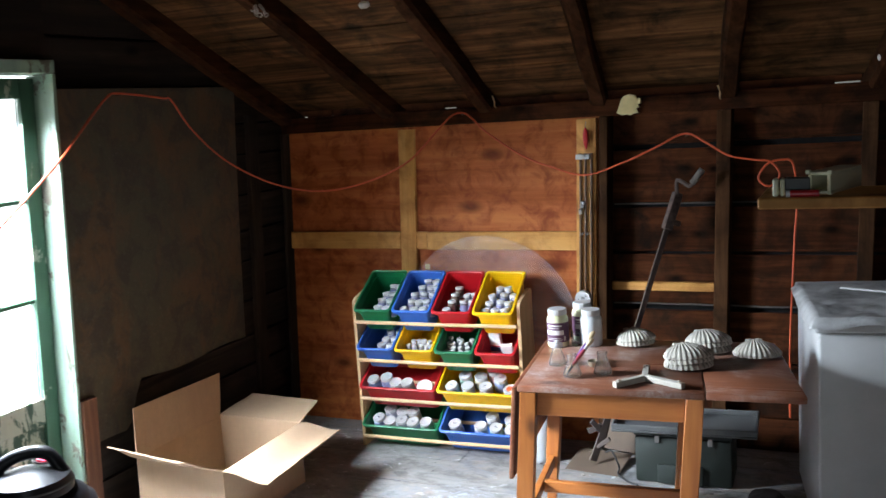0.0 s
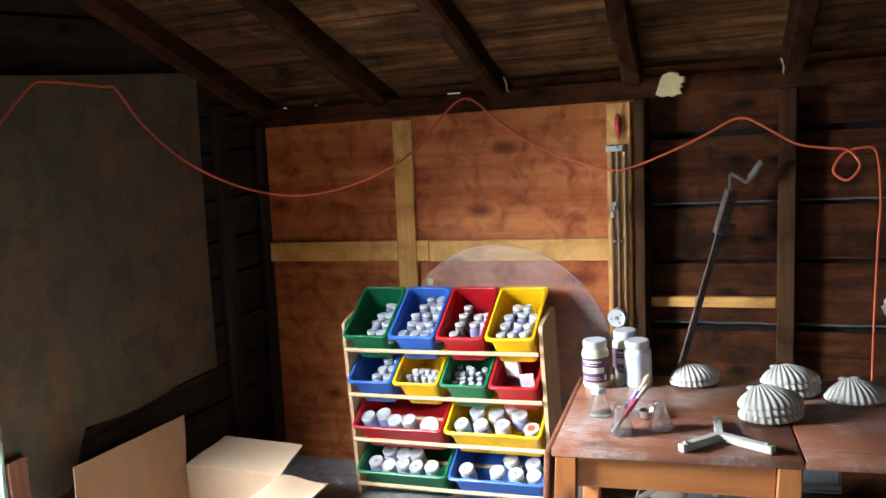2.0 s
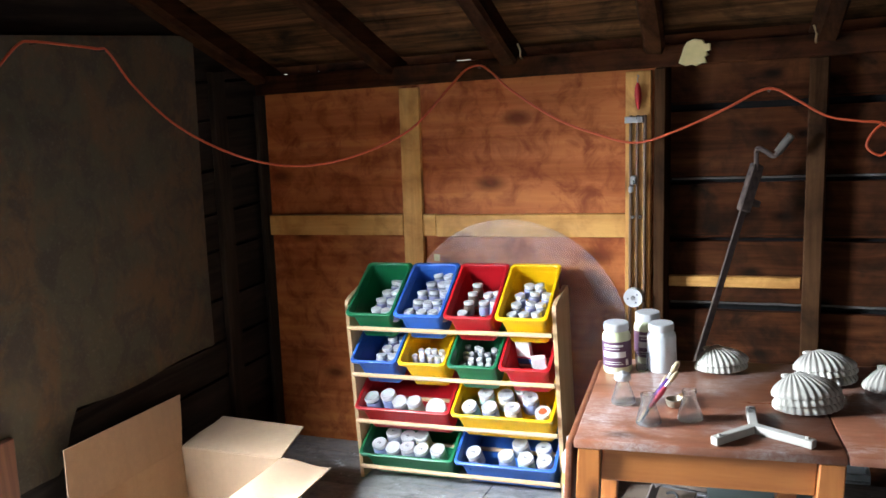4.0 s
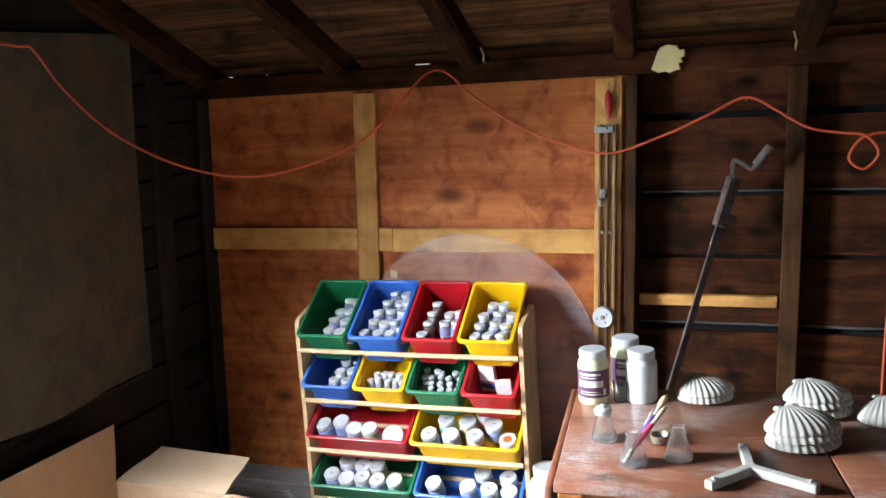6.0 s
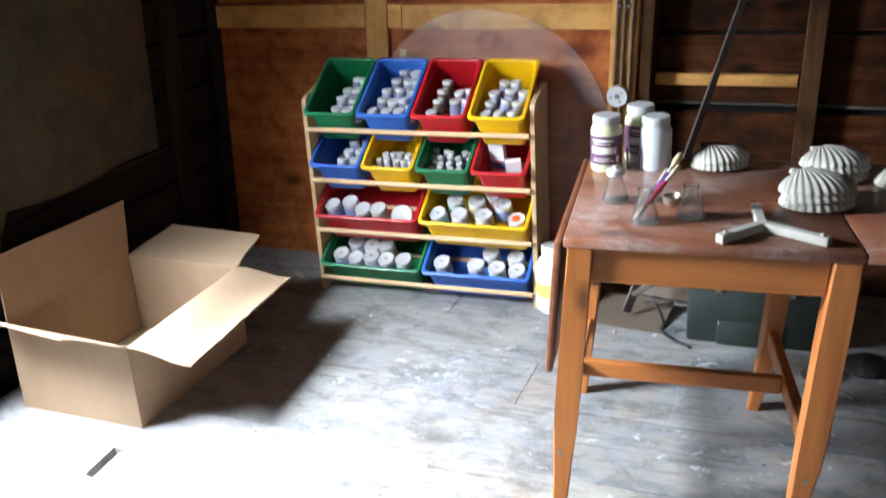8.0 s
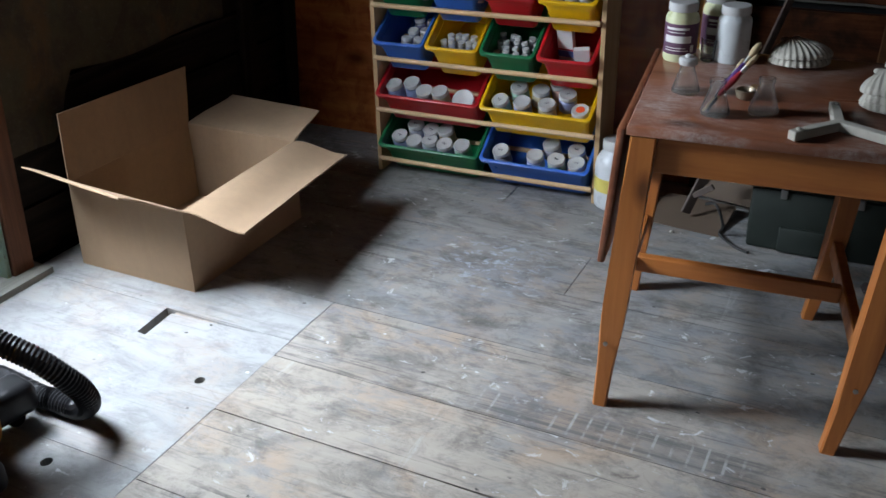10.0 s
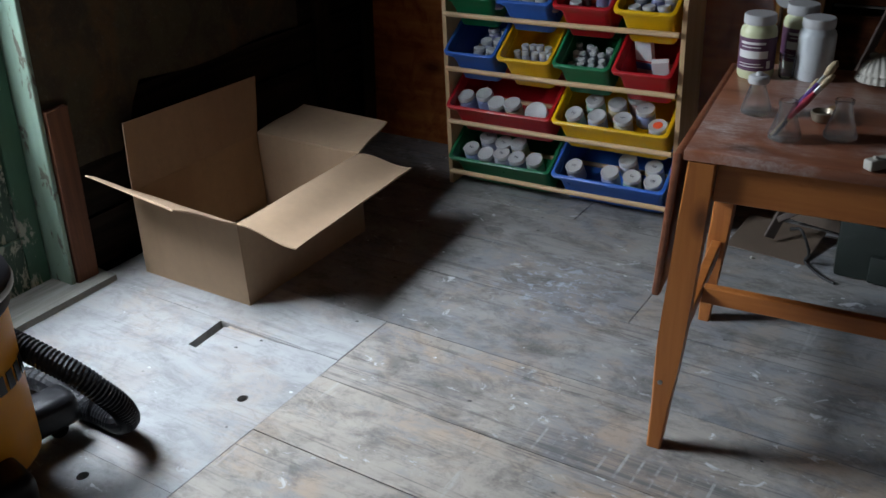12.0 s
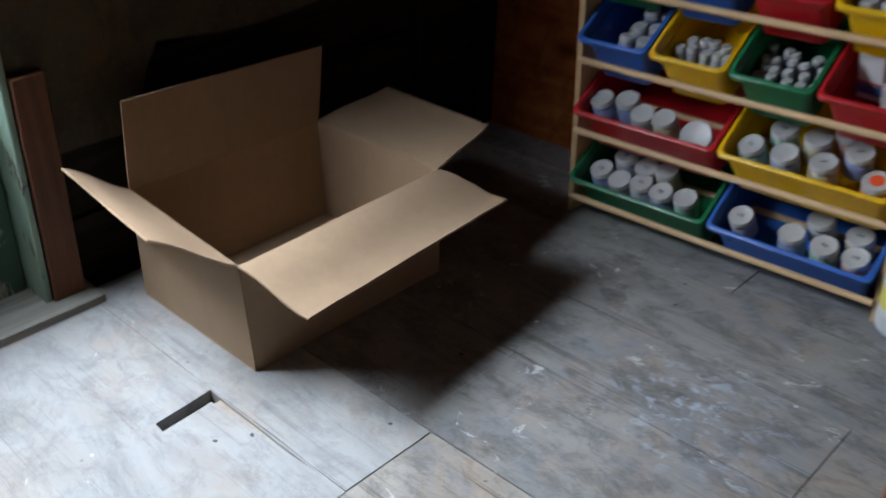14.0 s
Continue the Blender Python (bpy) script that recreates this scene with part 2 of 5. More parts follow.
def floor_wood(name, bare, paint, painted, lines=0.8, splash=0.0, dirt_amount=0.75, rungs=None):
    """Worn boards: bare beige wood, remains of grey paint, dark grain, cracks, knots and pale smears."""
    mt, nt, nodes, links, bsdf = material(name)

    def times(p, q):
        m = nodes.new("ShaderNodeMath")
        m.operation = "MULTIPLY"
        links.new(p, m.inputs[0])
        links.new(q, m.inputs[1])
        return m.outputs[0]

    soft = noise_tex(nt, coords(nt, (1.6, 4.5, 4)), 1.6, 8, 0.68, 0.8)
    col = ramp(nt, soft, [(0.28, tuple(c * 0.72 for c in bare)), (0.5, bare), (0.74, tuple(min(0.8, c * 1.18) for c in bare))])
    warm = noise_tex(nt, placed(nt, (1.5, 2.2, 2)), 2.1, 6, 0.6, 0.5)
    col = mixed(nt, ramp(nt, warm, [(0.48, (0, 0, 0)), (0.62, (0.8,) * 3)]), col, (bare[0] * 1.10, bare[1] * 0.93, bare[2] * 0.80))
    big = noise_tex(nt, placed(nt, (1.6, 2.2, 2)), 2.1, 9, 0.74, 0.5)
    rub = noise_tex(nt, coords(nt, (2.5, 9, 9)), 2.2, 6, 0.7, 0.6)
    cover = mixed(nt, 0.35, big, rub)
    col = mixed(nt, ramp(nt, cover, [(0.60 - painted * 0.3, (0, 0, 0)), (0.70 - painted * 0.3, (0.88,) * 3)]), col, mixed(nt, soft, tuple(c * 0.6 for c in paint), tuple(c * 1.35 for c in paint)))
    dirt = noise_tex(nt, placed(nt, (1.8, 3.6, 3)), 2.6, 9, 0.75, 0.4)
    col = mixed(nt, ramp(nt, dirt, [(0.50, (0, 0, 0)), (0.63, (dirt_amount,) * 3)]), col, (0.105, 0.10, 0.096))
    mottle = noise_tex(nt, placed(nt, (1, 1.3, 1)), 11, 9, 0.76, 0.6)
    col = mixed(nt, min(0.75, lines * 1.2), col, ramp(nt, mottle, [(0.34, (0.50,) * 3), (0.5, (1, 1, 1)), (0.66, (1.0,) * 3)]), "MULTIPLY")
    # open grain, only where the surface is worn
    worn = noise_tex(nt, coords(nt, (1.8, 3.5, 3)), 2.0, 5, 0.6, 0.4)
    grain = noise_tex(nt, coords(nt, (1.1, 50, 50)), 1.0, 5, 0.65, 1.3)
    gl = times(ramp(nt, grain, [(0.36, (lines * 0.75,) * 3), (0.45, (0, 0, 0))]), ramp(nt, worn, [(0.44, (0.08,) * 3), (0.60, (1, 1, 1))]))
    col = mixed(nt, gl, col, (0.075, 0.070, 0.066))
    cracks = noise_tex(nt, coords(nt, (1.3, 30, 30)), 1.0, 5, 0.7, 1.6)
    ck = ramp(nt, cracks, [(0.265, (0.8 * lines,) * 3), (0.30, (0, 0, 0))])
    col = mixed(nt, ck, col, (0.05, 0.046, 0.043))
    v = nodes.new("ShaderNodeTexVoronoi")
    v.inputs["Scale"].default_value = 1.0
    links.new(coords(nt, (2.0, 3.6, 3)), v.inputs["Vector"])
    vd = mixed(nt, 0.10, v.outputs["Distance"], noise_tex(nt, coords(nt, (1, 1, 1)), 40, 3, 0.6))
    knots = ramp(nt, vd, [(0.075, (0.75,) * 3), (0.095, (0.2,) * 3), (0.112, (0.7,) * 3), (0.135, (0, 0, 0))])
    kk = times(knots, ramp(nt, worn, [(0.45, (0, 0, 0)), (0.5, (lines,) * 3)]))
    col = mixed(nt, kk, col, (0.085, 0.076, 0.068))
    sp = noise_tex(nt, coords(nt, (1, 1.4, 1)), 17, 5, 0.7, 0.8)
    area = noise_tex(nt, coords(nt, (1, 1, 1)), 3.3, 3, 0.5)
    spots = times(ramp(nt, sp, [(0.605, (0, 0, 0)), (0.67, (0.85,) * 3)]), ramp(nt, area, [(0.47, (0, 0, 0)), (0.58, (1, 1, 1))]))
    col = mixed(nt, spots, col, (0.60, 0.61, 0.64))
    if splash:
        dist = nodes.new("ShaderNodeVectorMath")
        dist.operation = "DISTANCE"
        links.new(placed(nt, (1, 1, 1)), dist.inputs[0])
        dist.inputs[1].default_value = (0.74, -0.06, 0.0)
        near = ramp(nt, dist.outputs["Value"], [(0.05, (1, 1, 1)), (splash, (0, 0, 0))])
        drops = noise_tex(nt, placed(nt, (1, 1.6, 1)), 17, 6, 0.75, 0.6)
        col = mixed(nt, times(near, ramp(nt, drops, [(0.53, (0, 0, 0)), (0.62, (0.8,) * 3)])), col, (0.42, 0.47, 0.58))
    # nail pits and flecks of white paint, each kept where a coarse noise lets it be
    for scale, size, keep, tone in ((6.0, 0.030, 0.56, (0.035, 0.032, 0.030)), (11.0, 0.055, 0.62, (0.62, 0.63, 0.65))):
        v = nodes.new("ShaderNodeTexVoronoi")
        v.voronoi_dimensions = "2D"
        v.inputs["Scale"].default_value = scale
        links.new(placed(nt, (1.0, 1.5, 1)), v.inputs["Vector"])
        d = mixed(nt, 0.12, v.outputs["Distance"], noise_tex(nt, placed(nt, (1, 1, 1)), 70, 3, 0.6))
        dots = ramp(nt, d, [(size + 0.05, (0.9,) * 3), (size + 0.065, (0, 0, 0))])
        few = noise_tex(nt, placed(nt, (1, 1, 1)), 3.7 + scale * 0.2, 4, 0.6)
        col = mixed(nt, times(dots, ramp(nt, few, [(keep, (0, 0, 0)), (keep + 0.04, (1, 1, 1))])), col, tone)
    # long scuffs across the grain
    sc = noise_tex(nt, coords(nt, (26, 1.6, 3), (0, 0, 0.5)), 1.0, 4, 0.65, 0.6)
    col = mixed(nt, times(ramp(nt, sc, [(0.66, (0, 0, 0)), (0.72, (0.35,) * 3)]), ramp(nt, worn, [(0.46, (0, 0, 0)), (0.56, (1, 1, 1))])), col, (0.50, 0.50, 0.50))
    if rungs:
        xyz = nodes.new("ShaderNodeSeparateXYZ")
        links.new(placed(nt, (1, 1, 1)), xyz.inputs[0])
        x0, x1, y0, y1 = rungs

        def within(value, lo, hi):
            near = ramp(nt, value, [(0.0, (0, 0, 0)), (0.08, (1, 1, 1)), (0.92, (1, 1, 1)), (1.0, (0, 0, 0))])
            mr = nodes.new("ShaderNodeMapRange")
            mr.inputs["From Min"].default_value, mr.inputs["From Max"].default_value = lo, hi
            links.new(value, mr.inputs["Value"])
            links.new(mr.outputs[0], near.node.inputs[0])
            return near

        field = times(within(xyz.outputs[0], x0, x1), within(xyz.outputs[1], y0, y1))
        col = mixed(nt, times(field, ramp(nt, grain, [(0.40, (0.75,) * 3), (0.52, (0.25,) * 3)])), col, (0.12, 0.118, 0.118))
        wv = nodes.new("ShaderNodeTexWave")
        wv.inputs["Scale"].default_value, wv.inputs["Distortion"].default_value, wv.inputs["Detail"].default_value = 7.5, 1.3, 2.0
        links.new(placed(nt, (1, 0.18, 1)), wv.inputs["Vector"])
        col = mixed(nt, times(field, ramp(nt, wv.outputs["Fac"], [(0.90, (0, 0, 0)), (0.97, (1, 1, 1))])), col, mixed(nt, ramp(nt, mottle, [(0.45, (0, 0, 0)), (0.60, (0.75,) * 3)]), col, (0.42, 0.42, 0.41)))
    links.new(col, bsdf.inputs["Base Color"])
    links.new(ramp(nt, cover, [(0.35, (0.70,) * 3), (0.7, (0.54,) * 3)]), bsdf.inputs["Roughness"])
    bumped(nt, bsdf, mixed(nt, 0.35, soft, grain), 0.25, 0.003)
    return mt


M_FLOOR = floor_wood("worn_grey_floorboard", (0.285, 0.275, 0.262), (0.215, 0.225, 0.240), 0.42, 0.80, 0.26, 0.70)
M_FLOOR_MID = floor_wood("half_worn_floorboard", (0.335, 0.305, 0.272), (0.235, 0.240, 0.250), 0.36, 0.95, 0.0, 0.65, (0.95, 1.75, -0.790, -0.690))
M_FLOOR_BARE = floor_wood("scuffed_bare_floorboard", (0.37, 0.330, 0.285), (0.27, 0.266, 0.262), 0.31, 1.0, 0.0, 0.60)
M_HATCH = floor_wood("pale_hatch_board", (0.345, 0.347, 0.345), (0.315, 0.322, 0.330), 0.30, 0.42, 0.0, 0.32)


def peeling(name, paint, under, amount, rough=0.55):
    """Old paint flaking off grey wood."""
    mt, nt, nodes, links, bsdf = material(name)
    a = noise_tex(nt, coords(nt, (3.5, 3.5, 1.6)), 3.0, 8, 0.7, 0.4)
    b = noise_tex(nt, coords(nt, (30, 30, 5)), 1.0, 4, 0.6)
    mask = ramp(nt, a, [(amount, (0, 0, 0)), (amount + 0.03, (1, 1, 1))])
    col = mixed(nt, mask, mixed(nt, b, tuple(c * 0.7 for c in paint), tuple(c * 1.2 for c in paint)), mixed(nt, b, tuple(c * 0.55 for c in under), under))
    links.new(col, bsdf.inputs["Base Color"])
    bsdf.inputs["Roughness"].default_value = rough
    bumped(nt, bsdf, mask, 0.5, 0.002)
    return mt


M_GREEN = peeling("flaking_green_paint", (0.035, 0.10, 0.055), (0.42, 0.42, 0.34), 0.60)
M_GREEN_PALE = peeling("pale_green_paint", (0.225, 0.32, 0.245), (0.12, 0.11, 0.08), 0.57)
M_DOOR_LOW = peeling("flaking_cream_paint", (0.40, 0.40, 0.31), (0.03, 0.075, 0.042), 0.50)


def mildewed(name):
    """Old brown wallboard clouded by grey-green mildew, with rusty damp patches."""
    mt, nt, nodes, links, bsdf = material(name)
    a = noise_tex(nt, coords(nt, (1, 1, 0.8)), 3.2, 8, 0.68, 0.5)
    b = noise_tex(nt, coords(nt, (1, 1.2, 1), (0.3, 0.1, 0)), 6.5, 7, 0.7, 0.6)
    c = noise_tex(nt, coords(nt, (1, 1, 1)), 60, 4, 0.7)
    col = mixed(nt, ramp(nt, a, [(0.43, (0, 0, 0)), (0.57, (1, 1, 1))]), (0.086, 0.050, 0.021), (0.058, 0.050, 0.028))
    col = mixed(nt, ramp(nt, b, [(0.46, (0, 0, 0)), (0.60, (0.8,) * 3)]), col, (0.040, 0.030, 0.020))
    col = mixed(nt, ramp(nt, c, [(0.55, (0, 0, 0)), (0.75, (0.35,) * 3)]), col, (0.13, 0.12, 0.10))
    links.new(col, bsdf.inputs["Base Color"])
    bsdf.inputs["Roughness"].default_value = 0.9
    bumped(nt, bsdf, b, 0.3, 0.004)
    return mt


M_FELT = mildewed("mildewed_wallboard")

# ---- large structure ----
X0, X1, Y0, Y1 = -0.62, 3.10, -4.60, 0.96
ground = part("ground", boxed(-90, 90, -90, 90, -0.62, -0.5), plain("grass_ground", (0.10, 0.14, 0.05), 0.9, vary=0.4, scale=3.0))
tagged(ground, "rough grass around the shed", "ground", kind="structure")


def roof_z(y):
    """Underside of the rafters."""
    return 1.70 + 0.46 * (0.83 - y) if y > -1.9 else 1.70 + 0.46 * (0.83 + 1.9) - 0.46 * (-1.9 - y)


# floor: an empty that carries its boards
floor = thing("floor", label="worn grey painted floorboards with bare patches and specks", category="floor", kind="structure")
part("subfloor", boxed(X0 - 0.1, X1 + 0.1, Y0 - 0.1, Y1 + 0.1, -0.14, -0.10), M_TAR, floor)
FLOOR_EDGES = [-4.62, -4.33, -4.02, -3.74, -3.45, -3.16, -2.86, -2.57, -2.28, -1.97, -1.67, -1.355, -1.065, -0.80, -0.485, -0.157, 0.112, 0.40, 0.68, 0.98]


def board(name, x0, x1, y0, y1, z0, z1, seed, material_, parent, rough=0.0015, leaning=False):
    bm = plank_mesh(x1 - x0, y1 - y0, z1 - z0, seed, rough, 10)
    mid = Vector(((x0 + x1) / 2, (y0 + y1) / 2, (z0 + z1) / 2))
    if leaning:
        for v in bm.verts:
            v.co = lean(v.co + mid) - mid
    return part(name, bm, material_, parent, m=Matrix.Translation(mid))


SEAM = 0.385
for i, (a, b) in enumerate(zip(FLOOR_EDGES, FLOOR_EDGES[1:])):
    rnd = random.Random(i + 40)
    g = 0.0017
    if -1.7 < a < -0.72:
        cuts = [SEAM, X1 + 0.02]
    elif abs(a + 0.157) < 0.01:
        cuts = [X0 - 0.02, 1.01, X1 + 0.02]
    elif a >= -0.81:
        cuts = [X0 - 0.02, SEAM - 0.02 if a < -0.5 else rnd.uniform(0.5, 2.2), X1 + 0.02]
    else:
        cuts = [X0 - 0.02, rnd.uniform(0.6, 2.2), X1 + 0.02]
    for x0, x1 in zip(cuts, cuts[1:]):
        board("floor_board", x0 + g, x1 - g, a + g, b - g, -0.03, rnd.uniform(-0.0015, 0.001), i * 7 + int(x0 * 10), M_FLOOR_BARE if b < -0.7 else M_FLOOR_MID if b < -0.4 else M_FLOOR, floor)
# wide hatch boards beside the door, with a finger slot and two drilled holes


def holed_panel(x0, x1, y0, y1, holes, seed):
    """A floor panel with round holes and a slot, cut as a grid with the covered cells left out."""
    bm = bmesh.new()
    out = [bm.verts.new((x, y, 0)) for x, y in ((x0, y0), (x1, y0), (x1, y1), (x0, y1))]
    edges = [bm.edges.new((out[k], out[(k + 1) % 4])) for k in range(4)]
    for loop in holes:
        vs = [bm.verts.new((x, y, 0)) for x, y in loop]
        edges += [bm.edges.new((vs[k], vs[(k + 1) % len(vs)])) for k in range(len(vs))]
    bmesh.ops.triangle_fill(bm, use_beauty=True, edges=edges)
    faces = bm.faces[:]
    ext = bmesh.ops.extrude_face_region(bm, geom=faces)["geom"]
    for e in ext:
        if isinstance(e, bmesh.types.BMVert):
            e.co.z -= 0.028
    return bm


def ring(x, y, r, n=12):
    return [(x + r * math.cos(6.2832 * k / n) * 0.9, y + r * math.sin(6.2832 * k / n)) for k in range(n)]


part("floor_board", holed_panel(X0 - 0.02, SEAM - 0.0002, -1.3345, -0.7195, [ring(0.272, -0.982, 0.016), [(-0.055, -0.865), (-0.022, -0.868), (-0.030, -0.744), (0.30, -0.7235), (-0.066, -0.7225)]], 1), M_HATCH, floor)
part("floor_board", holed_panel(X0 - 0.02, SEAM - 0.0002, -1.670, -1.3358, [ring(0.150, -1.400, 0.016)], 2), M_HATCH, floor)
board("joist_edge", -0.030, 0.31, -0.742, -0.7205, -0.03, -0.009, 78, M_FLOOR_BARE, floor)
board("floor_board", X0 - 0.02, SEAM - 0.001, -0.718, -0.4865, -0.03, 0.001, 77, M_HATCH, floor)

# back wall: plywood with battens, then bare boards
wall_back = thing("wall_back", label="shed back wall of reddish plywood and old brown boards", category="wall", kind="structure")
part("plywood_panel", boxed(-0.585, 0.16, 0.862, 0.874, 0.0, 1.64), M_PLY, wall_back, leaning=True)
part("plywood_panel", boxed(0.163, 1.20, 0.862, 0.874, 0.0, 1.64), M_PLY, wall_back, leaning=True)
for x0, x1, z0, z1 in ((-0.585, 0.112, 0.987, 1.079), (0.208, 0.268, 0.985, 1.078), (0.271, 1.092, 0.982, 1.076)):
    part("batten", boxed(x0, x1, 0.838, 0.861, z0, z1, 0.002), M_PINE, wall_back, leaning=True)
part("upright_batten", boxed(0.114, 0.206, 0.838, 0.861, 0.62, 1.62, 0.002), M_PINE_V, wall_back, leaning=True)
part("backing", boxed(X0 - 0.1, X1 + 0.1, 1.00, 1.03, -0.5, 1.70), M_TAR, wall_back, leaning=True)
PLANKS = [(-0.02, 0.155), (0.175, 0.415), (0.44, 0.668), (0.705, 0.945), (0.972, 1.175), (1.20, 1.455), (1.492, 1.70)]
for k, (z0, z1) in enumerate(PLANKS):
    board("wall_plank", 1.205, X1, 0.955, 0.985, z0, z1, 200 + k, M_OLD, wall_back, 0.006, True)
    if k:
        bm = plank_mesh(X1 - 1.25, 0.006, 0.007, 300 + k, 0.0035, 40)
        for v in bm.verts:
            v.co = lean(v.co + Vector(((X1 + 1.25) / 2, 0.957, z0 - 0.006)))
        part("plank_edge", bm, M_PALE if k in (3, 5) else M_OLD, wall_back)
part("stud", boxed(1.202, 1.244, 0.835, 0.953, 0.0, 1.63, 0.003), M_OLD_V, wall_back, leaning=True)
for x in (1.748, 2.36, 2.95):
    part("stud", boxed(x, x + 0.066, 0.865, 0.953, 0.0, 1.63, 0.004), M_OLD_V, wall_back, leaning=True)
part("nailing_strip", boxed(1.246, 1.740, 0.925, 0.953, 0.770, 0.812, 0.003), M_PINE, wall_back, leaning=True)
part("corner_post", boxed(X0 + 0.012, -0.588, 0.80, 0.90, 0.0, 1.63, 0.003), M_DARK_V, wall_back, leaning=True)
part("top_plate", boxed(X0, X1, 0.835, 0.945, 1.632, 1.715, 0.004), M_OLD, wall_back, leaning=True)
# frieze boards between plate and roof, with thin gaps to the daylight
for k, (x0, x1, z0) in enumerate(((-0.72, -0.615, 1.712), (-0.615, -0.52, 1.7205), (-0.52, -0.365, 1.712), (-0.365, -0.350, 1.722), (-0.350, 0.33, 1.712), (0.33, 0.40, 1.7205), (0.40, 2.24, 1.712), (2.24, 2.35, 1.7215), (2.35, 3.2, 1.712))):
    part("frieze_board", boxed(x0, x1, 0.962, 0.982, z0, 1.86), M_OLD, wall_back, leaning=True)

# side and front walls


def gable(x0, x1, y0, y1, z0):
    """A wall slab whose top follows the roof slopes."""
    bm = bmesh.new()
    top = [(y, roof_z(y) + 0.125) for y in sorted({y0, y1} | ({-1.9} if y0 < -1.9 < y1 else set()))]
    outline = [(y0, z0), (y1, z0)] + top[::-1]
    lo = [bm.verts.new((x0, y, z)) for y, z in outline]
    hi = [bm.verts.new((x1, y, z)) for y, z in outline]
    bm.faces.new(lo[::-1])
    bm.faces.new(hi)
    for k in range(len(lo)):
        j = (k + 1) % len(lo)
        bm.faces.new((lo[k], lo[j], hi[j], hi[k]))
    return bm


wall_left = thing("wall_left", label="very dark board wall with a mildewed wallboard sheet", category="wall", kind="structure")
part("backing", gable(X0 - 0.10, X0 - 0.075, -0.772, Y1 + 0.1, -0.5), M_TAR, wall_left, leaning=True)
DOOR_Y0, DOOR_Y1, DOOR_Z = -1.62, -0.79, 1.93
part("backing", gable(X0 - 0.10, X0 - 0.075, Y0 - 0.1, DOOR_Y0 - 0.09, -0.5), M_TAR, wall_left, leaning=True)
part("backing", gable(X0 - 0.10, X0 - 0.075, DOOR_Y0 - 0.09, -0.772, DOOR_Z + 0.08), M_TAR, wall_left, leaning=True)
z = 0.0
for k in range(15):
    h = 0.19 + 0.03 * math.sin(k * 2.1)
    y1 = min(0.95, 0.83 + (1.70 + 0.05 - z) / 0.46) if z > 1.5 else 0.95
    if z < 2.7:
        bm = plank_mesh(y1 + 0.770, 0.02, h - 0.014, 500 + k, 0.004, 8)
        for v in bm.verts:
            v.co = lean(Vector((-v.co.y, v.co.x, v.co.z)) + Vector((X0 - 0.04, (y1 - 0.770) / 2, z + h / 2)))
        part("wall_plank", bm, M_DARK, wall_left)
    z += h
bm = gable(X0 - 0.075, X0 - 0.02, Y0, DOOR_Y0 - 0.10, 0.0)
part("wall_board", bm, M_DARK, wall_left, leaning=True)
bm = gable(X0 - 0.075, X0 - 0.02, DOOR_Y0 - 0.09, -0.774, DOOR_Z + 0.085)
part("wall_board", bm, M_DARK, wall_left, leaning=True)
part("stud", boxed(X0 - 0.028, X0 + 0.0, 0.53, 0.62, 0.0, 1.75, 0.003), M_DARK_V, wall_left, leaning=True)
part("door_stud", boxed(X0 - 0.028, X0 + 0.035, -0.770, -0.690, 0.0, 0.60, 0.003), wood("brown_stud", (0.07, 0.024, 0.010), (0.135, 0.048, 0.019), (0.19, 0.075, 0.03), "z", 0.8, 0.7), wall_left, leaning=True)
# the wallboard sheet: a thin warped panel
bm = bmesh.new()
bmesh.ops.create_grid(bm, x_segments=32, y_segments=16, size=0.5)
for v in bm.verts:
    u, w = v.co.x + 0.5, v.co.y + 0.5
    low = 0.60 - 0.03 * u + 0.012 * math.sin(u * 9) - 0.22 * max(0.0, min(1.0, (0.30 - u) / 0.06))
    v.co = Vector((X0 + 0.004 + 0.012 * math.sin(u * 4 + w * 2), -0.768 + 1.188 * u, low + (1.90 - low) * w))
ext = bmesh.ops.extrude_face_region(bm, geom=bm.faces[:])["geom"]
for e in ext:
    if isinstance(e, bmesh.types.BMVert):
        e.co.x -= 0.012
tagged(part("wallboard_sheet", bm, M_FELT, wall_left, leaning=True), "brown mildewed wallboard sheet")

wall_right = part("wall_right", gable(X1, X1 + 0.05, Y0, Y1 + 0.05, -0.5), M_OLD, None, leaning=True)
tagged(wall_right, "old brown board wall", "wall", kind="structure")
# opening for the unseen entry; its place and size are assumed
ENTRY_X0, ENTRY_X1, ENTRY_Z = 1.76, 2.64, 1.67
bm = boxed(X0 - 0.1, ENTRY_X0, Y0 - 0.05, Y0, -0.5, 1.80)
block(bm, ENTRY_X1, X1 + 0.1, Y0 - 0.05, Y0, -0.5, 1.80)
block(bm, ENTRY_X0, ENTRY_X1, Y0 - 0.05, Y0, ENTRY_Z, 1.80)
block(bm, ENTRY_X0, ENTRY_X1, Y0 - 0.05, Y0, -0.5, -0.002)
wall_front = part("wall_front", bm, M_OLD, None)
tagged(wall_front, "old brown board wall", "wall", kind="structure")

